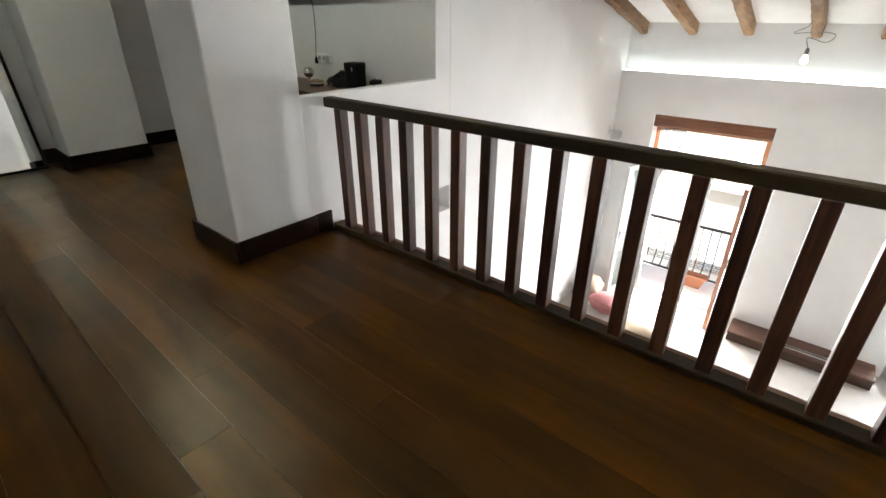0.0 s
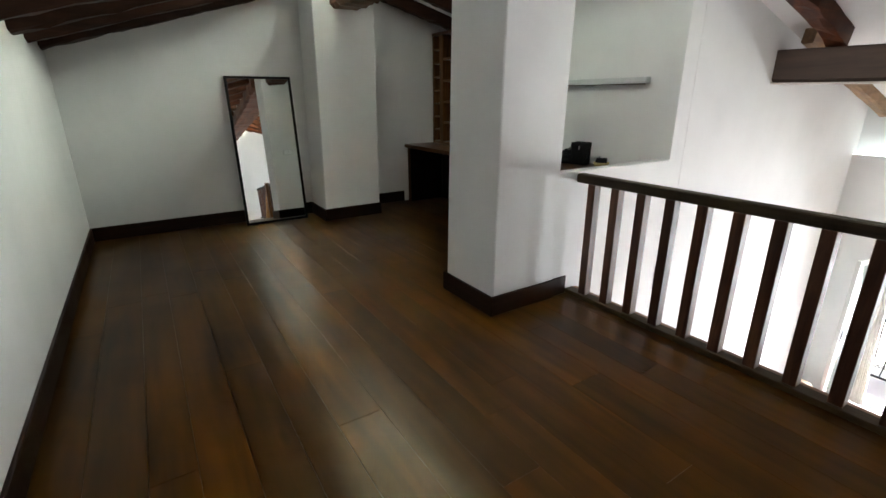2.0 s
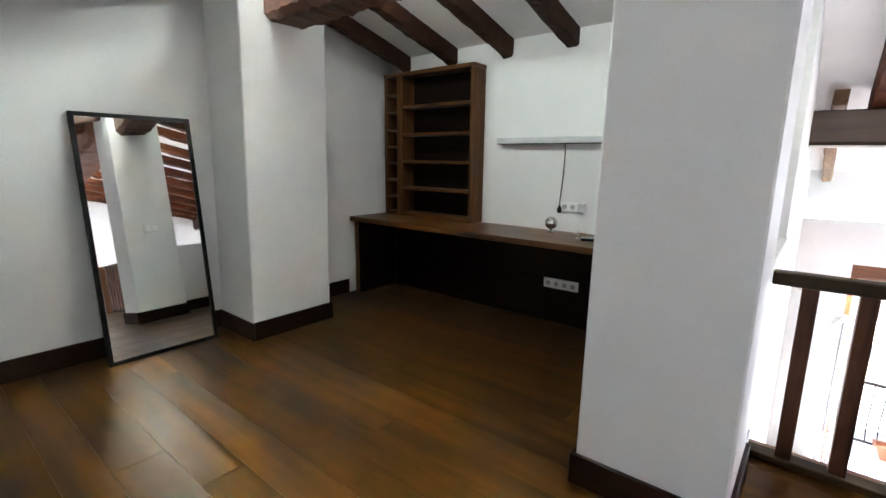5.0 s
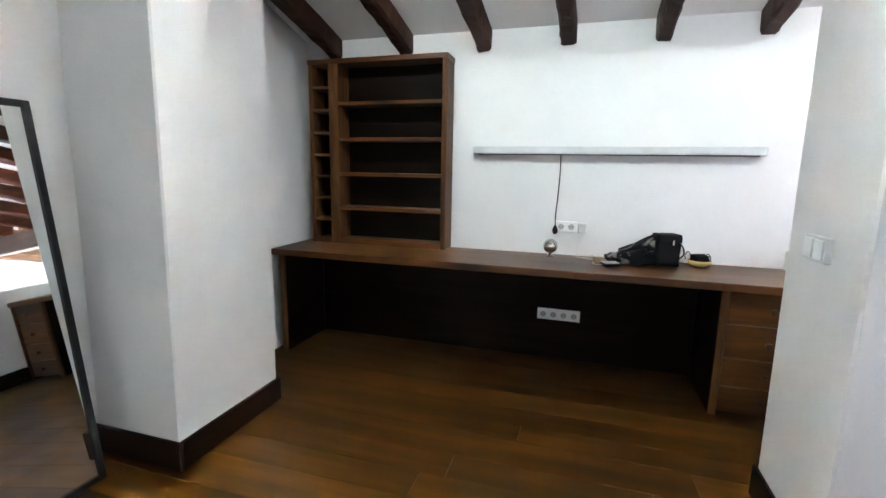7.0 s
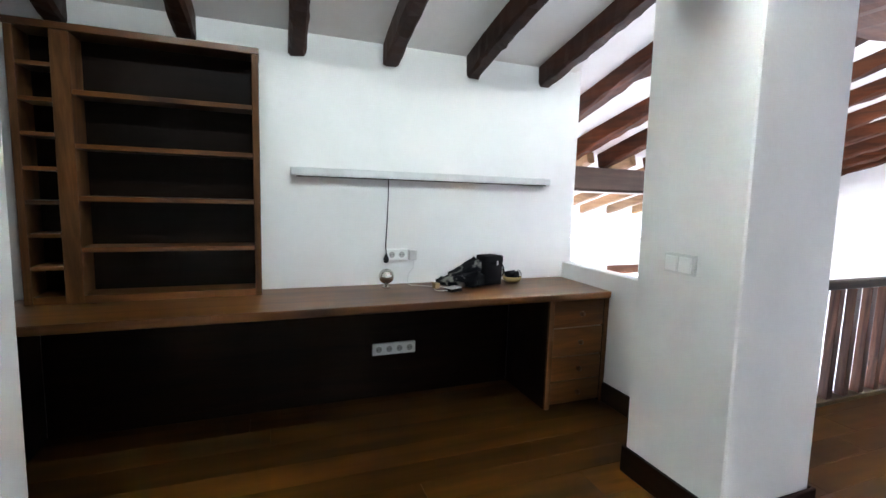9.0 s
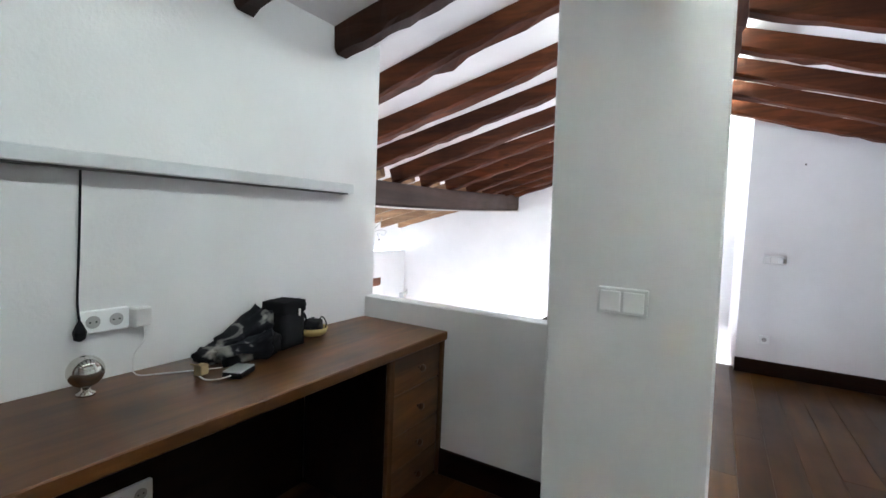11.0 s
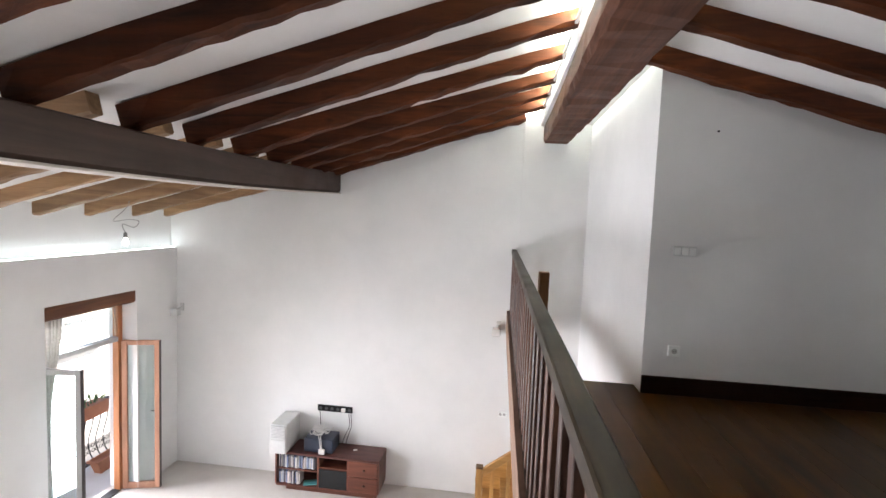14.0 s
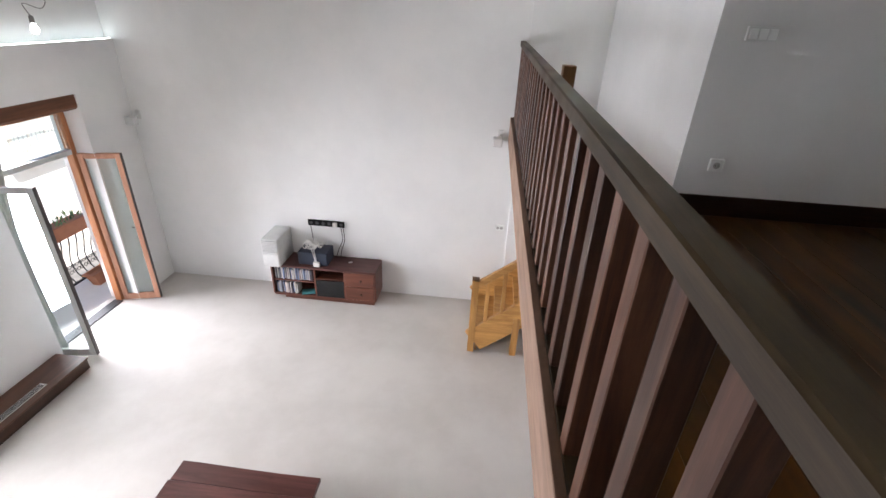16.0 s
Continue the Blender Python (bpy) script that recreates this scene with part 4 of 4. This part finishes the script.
part("cable", tube(curve_pts([(2.985, 3.92, 0.945), (2.97, 3.925, 0.90), (2.98, 3.955, 0.85), (2.96, 3.96, 0.787), (2.90, 3.90, 0.785), (2.80, 3.74, 0.785)], 6), 0.0025), PVC, ad)
lc = thing("lamp_cable", (3.01, 4.10, 1.2), "thin dark cable hanging from the strip lamp to a black plug", "cable")
part("cable", tube(curve_pts([(3.0, 4.10, 1.49), (3.01, 4.098, 1.38), (3.008, 4.104, 1.2), (3.0, 4.112, 1.06), (2.99, 4.11, 0.985)], 6), 0.004), BLACK, lc)
part("plug", lathe([(0.006, 0.0), (0.016, 0.006), (0.02, 0.03), (0.012, 0.05), (0.005, 0.065)], (2.992, 4.11, 0.928), 12), BLACK, lc)
lone("nail_hole", cyl((0.61, -0.55, 2.0), (0.61, -0.546, 2.0), 0.008, n=10), BLACK, "small dark hole in the plaster of the end wall", "hole")

# ---- things on the desk ----
DT = 0.781
orb = thing("steel_orb", (2.90, 4.13, DT), "polished steel globe lamp on a small foot on the desk", "globe")
smooth(part("globe", ball((2.90, 4.13, DT + 0.074), 0.050, n=28), CHROME, orb))
smooth(part("foot", lathe([(0.026, 0), (0.026, 0.006), (0.012, 0.014), (0.012, 0.03)], (2.90, 4.13, DT), 20), CHROME, orb))


def soft_box(name, c, s, rz, material, parent, seed, puff=0.18, rough=0.01, slope=0.0):
    bm = bmesh.new()
    bmesh.ops.create_cube(bm, size=2)
    bmesh.ops.subdivide_edges(bm, edges=bm.edges[:], cuts=5, use_grid_fill=True)
    for q in bm.verts:
        v = q.co.copy()
        n = v.normalized() * 1.25
        v = v.lerp(n, puff)
        v = Vector((v.x * s[0], v.y * s[1], v.z * s[2])) + rough * Vector(noise.noise_vector(v * 2.2 + Vector((seed, 0, 0))))
        v.z = max(v.z, -s[2])
        v.z = (v.z + s[2]) * (1 + slope * v.y / s[1]) - s[2]
        q.co = v
    bm.transform(pose(c[0], c[1], c[2] + s[2], 0, 0, rz))
    return smooth(part(name, bm, material, parent))


bag = thing("camera_pouch", (2.87, 3.40, DT), "black padded camera pouch standing on the desk", "pouch")
soft_box("body", (2.87, 3.40, DT), (0.056, 0.070, 0.100), 10, BLACKC, bag, 1, 0.14, 0.006)
soft_box("flap", (2.868, 3.40, DT + 0.150), (0.060, 0.074, 0.027), 10, BLACKC, bag, 7, 0.14, 0.004)
part("strap", tube(curve_pts([(2.85, 3.335, DT + 0.15), (2.84, 3.31, DT + 0.13), (2.84, 3.30, DT + 0.08), (2.85, 3.33, DT + 0.04)], 6), 0.005), BLACKC, bag, "black strap loop")
part("tag", bx(2.803, 2.808, 3.365, 3.373, DT + 0.14, DT + 0.17), plain("pale_tag", (0.55, 0.52, 0.50), 0.6), bag, "small pale tag")
scarf = thing("patterned_bundle", (2.85, 3.62, DT), "crumpled dark patterned cloth bundle beside the pouch", "cloth")


def check_cloth():
    m, nt, b = mat_base("checked_cloth")
    co = nt.nodes.new("ShaderNodeTexCoord")
    n = node(nt, "ShaderNodeTexNoise", Scale=11.0, Detail=2.0, Distortion=0.6)
    nt.links.new(co.outputs["Object"], n.inputs["Vector"])
    nt.links.new(ramp(nt, n.outputs[0], [(0.46, (0.004, 0.0045, 0.007)), (0.52, (0.014, 0.014, 0.018)), (0.56, (0.13, 0.13, 0.12)), (0.66, (0.28, 0.27, 0.24))]), b.inputs["Base Color"])
    b.inputs["Roughness"].default_value = 0.8
    b.inputs["Specular IOR Level"].default_value = 0.2
    return m


CHECK = check_cloth()
soft_box("fold", (2.90, 3.57, DT), (0.060, 0.105, 0.064), 8, CHECK, scarf, 2, 0.2, 0.016, -0.40)
soft_box("fold", (2.84, 3.62, DT), (0.06, 0.10, 0.040), -14, CHECK, scarf, 5, 0.3, 0.02, -0.3)
soft_box("fold", (2.92, 3.70, DT), (0.05, 0.06, 0.024), 10, CHECK, scarf, 9, 0.3, 0.015, -0.3)
soft_box("fold", (2.83, 3.52, DT), (0.045, 0.05, 0.040), 30, BLACKC, scarf, 4, 0.3, 0.015)
bowl = thing("small_bowl", (2.925, 3.20, DT), "small yellow bowl holding a black strapped gadget", "bowl")
smooth(part("bowl_body", lathe([(0.044, 0), (0.062, 0.012), (0.070, 0.040), (0.064, 0.040), (0.056, 0.014), (0.002, 0.010)], (2.91, 3.19, DT), 26), plain("straw_yellow", (0.55, 0.42, 0.16), 0.6), bowl))
soft_box("gadget", (2.91, 3.19, DT + 0.014), (0.040, 0.045, 0.030), 30, BLACKC, bowl, 3, 0.4)
for s in (-1, 1):
    part("strap", tube(curve_pts([(2.925 + s * 0.02, 3.20 + s * 0.03, DT + 0.05), (2.925 + s * 0.03, 3.20 + s * 0.05, DT + 0.085), (2.925 + s * 0.045, 3.20 + s * 0.065, DT + 0.06), (2.925 + s * 0.05, 3.20 + s * 0.06, DT + 0.03)], 5), 0.003), BLACKC, bowl)
drive = thing("hard_drive", (2.70, 3.74, DT), "small silver topped black drive lying on the desk", "drive", rz=25)
part("body", bx(-0.035, 0.035, -0.05, 0.05, 0, 0.020, 0.003), BLACK, drive, "", True)
part("top_plate", bx(-0.034, 0.034, -0.049, 0.049, 0.020, 0.025, 0.002), plain("brushed_tin", (0.50, 0.51, 0.52), 0.32, 0.6), drive, "brushed silver plate", True)
part("cable", tube(curve_pts([(0.0, 0.05, 0.012), (0.03, 0.075, 0.006), (0.07, 0.085, 0.004), (0.11, 0.06, 0.004)], 6), 0.0025), PVC, drive, "thin white cable", True)
card = thing("small_carton", (2.80, 3.82, DT), "small crumpled beige cardboard carton on the desk", "carton", rz=20)
KRAFT = plain("kraft_card", (0.34, 0.26, 0.14), 0.85)
part("body", bx(-0.017, 0.017, -0.02, 0.02, 0, 0.036, 0.003), KRAFT, card, "", True)
flap = bx(-0.017, 0.017, 0.0, 0.022, 0, 0.002)
flap.transform(pose(0, 0.02, 0.035, 35, 0, 0))
part("flap", flap, KRAFT, card, "", True)

# ---- balcony and street ----
STONE = plaster("pale_stone", (0.78, 0.75, 0.71), (0.68, 0.65, 0.60), 0.8, 20, 0.2)
RENDERW = plaster("cream_render", (0.80, 0.76, 0.68), (0.72, 0.67, 0.58), 0.9, 12, 0.2)
structure("balcony_floor", bx(7.43, 8.20, -3.4, 2.7, ZL - 0.22, ZL - 0.03), STONE, "pale stone balcony floor over the street")
balc = thing("balcony_railing", (8.08, -0.35, ZL - 0.03), "black wrought iron balcony railing with bellied bars", "railing")
part("top_bar", bx(8.05, 8.11, -3.35, 2.65, ZL + 0.94, ZL + 0.975, 0.004), IRON, balc)
part("bottom_bar", bx(8.065, 8.095, -3.35, 2.65, ZL + 0.05, ZL + 0.075), IRON, balc)
me = None
for k in range(46):
    y = -3.30 + 0.13 * k
    if me is None:
        pts = curve_pts([(0, 0, 0.97), (0.0, 0, 0.80), (0.03, 0, 0.62), (0.10, 0, 0.36), (0.07, 0, 0.18), (0, 0, 0.08)], 4)
        ob = part("bar", tube(pts, 0.009, 6), IRON, balc, local=True)
        me = ob.data
    else:
        ob = new("bar", me)
        ob.parent = balc
    ob.location = (0, y + 0.35, 0.03)
    if k == 0:
        bm = bmesh.new()
        for c in ((0.05, -0.03, 0.22), (0.05, 0.03, 0.22), (0.06, -0.03, 0.30), (0.06, 0.03, 0.30)):
            merge(bm, tube([(c[0], c[1] + 0.026 * math.cos(a * 0.7), c[2] + 0.026 * math.sin(a * 0.7)) for a in range(10)], 0.005, 5))
        sc = part("scroll", bm, IRON, balc, local=True)
        scm = sc.data
    else:
        sc = new("scroll", scm)
        sc.parent = balc
    sc.location = (0, y + 0.415, 0.03)
for y in (-2.93, -1.5, 1.2):
    pt = thing("planter_box", (7.90, y, ZL - 0.03), "terracotta window box planter on the balcony floor", "planter", "planter boxes")
    bm = lathe([(0.07, 0), (0.10, 0.19), (0.115, 0.19), (0.115, 0.22), (0.095, 0.22), (0.09, 0.17)], (0, 0, 0), 4)
    bm.transform(Matrix.Translation((7.90, y, ZL - 0.03)) @ Matrix.Diagonal((1.1, 3.0, 1, 1)) @ pose(0, 0, 0, 0, 0, 45))
    part("trough", bm, TERRA, pt)
for y in (-2.74, -1.75):
    pt = thing("hanging_planter", (8.08, y, ZL + 0.79), "brown trough planter hung on the balcony rail", "planter", "planter boxes")
    part("trough", bx(7.98, 8.19, y - 0.34, y + 0.34, ZL + 0.79, ZL + 0.99, 0.01), TERRA, pt)
    bm = bmesh.new()
    rr = random.Random(int(100 - y * 10))
    for _ in range(60):
        a = Vector((8.08 + rr.uniform(-0.09, 0.09), y + rr.uniform(-0.31, 0.31), ZL + 0.985))
        tip = a + Vector((rr.uniform(-0.06, 0.06), rr.uniform(-0.06, 0.06), rr.uniform(0.04, 0.14)))
        w = Vector((rr.uniform(-1, 1), rr.uniform(-1, 1), 0)).normalized() * 0.014
        mid = a.lerp(tip, 0.55)
        v4 = [bm.verts.new(q) for q in (a, mid + w, tip, mid - w)]
        bm.faces.new(v4)
    part("leaves", bm, plain("succulent_green", (0.09, 0.16, 0.05), 0.6), pt)

house = thing("house_opposite", (15.2, 0, -6.2), "cream rendered house across the street with balconies and tiled eaves", "house")
HX = 14.6
part("wall", bx(HX, HX + 1.2, -16, 14, -6.2, 1.2), RENDERW, house)
part("roof", slab(HX - 0.6, HX + 4, -16.2, 14.2, lambda x: 1.15 + 0.35 * (x - HX), 0.0, 0.16), TERRA, house, "terracotta tiled roof")
for k in range(60):
    y = -15.9 + 0.5 * k
    part("roof_tile", cyl((HX - 0.64, y, 1.02), (HX + 0.2, y, 1.31), 0.12, n=8), TERRA, house)
# panes, window surrounds and rails are paled: the outdoor glare is put into their colours
GLARE_PANE = plain("glare_pane", (0.60, 0.60, 0.58), 0.3)
FACEF = plain("beige_frame", (0.66, 0.55, 0.45), 0.6)
PALEI = plain("glare_iron", (0.38, 0.37, 0.36), 0.6)
for yc in (-12.0, -8.6, -5.2, -1.8, 1.6, 5.0, 8.4):
    for zc in (-4.6, -1.7):
        w = part("window", bx(HX - 0.03, HX + 0.02, yc - 0.55, yc + 0.55, zc - 1.0, zc + 1.1), FACEF, house, "beige framed window with panes paled for the outdoor glare")
        part("window_pane", bx(HX - 0.04, HX - 0.028, yc - 0.46, yc - 0.04, zc - 0.9, zc + 1.0), GLARE_PANE, w)
        part("window_pane", bx(HX - 0.04, HX - 0.028, yc + 0.04, yc + 0.46, zc - 0.9, zc + 1.0), GLARE_PANE, w)
    b = part("balcony", bx(HX - 0.6, HX, yc - 0.9, yc + 0.9, -2.85, -2.70), STONE, house, "pale stone balcony")
    bm = bx(HX - 0.58, HX - 0.55, yc - 0.88, yc + 0.88, -1.80, -1.76)
    for k in range(15):
        cyl((HX - 0.565, yc - 0.86 + 0.123 * k, -2.70), (HX - 0.565, yc - 0.86 + 0.123 * k, -1.78), 0.012, n=5, bm=bm)
    part("iron_rail", bm, PALEI, b, "iron balustrade coloured pale for the outdoor glare")
structure("ground", bx(-300, 300, -300, 300, -6.4, -6.2), plaster("street_paving", (0.20, 0.19, 0.18), (0.13, 0.125, 0.12), 0.85, 8, 0.2), "grey paved street ground")

# ---- floorboards ----
rnd = random.Random(21)
x = -1.132
while x < 3.0:
    w = rnd.choice((0.17, 0.19, 0.21))
    x1 = min(x + w, 3.015)
    if x + 0.001 < 1.985 < x1:
        x1 = 1.985
    lo = -0.72 if x1 <= 1.99 else 2.69
    yb = lo
    while yb < 6.08:
        ye = min(yb + rnd.uniform(1.7, 3.2), 6.095)
        if 6.095 - ye < 0.6:
            ye = 6.095
        part("floorboard", bx(x + 0.0004, x1 - 0.0004, yb + 0.0003, ye - 0.0003, -0.021, rnd.uniform(-0.0006, 0.0), 0.0009), FLOORB, GALLERY)
        yb = ye
    x = x1
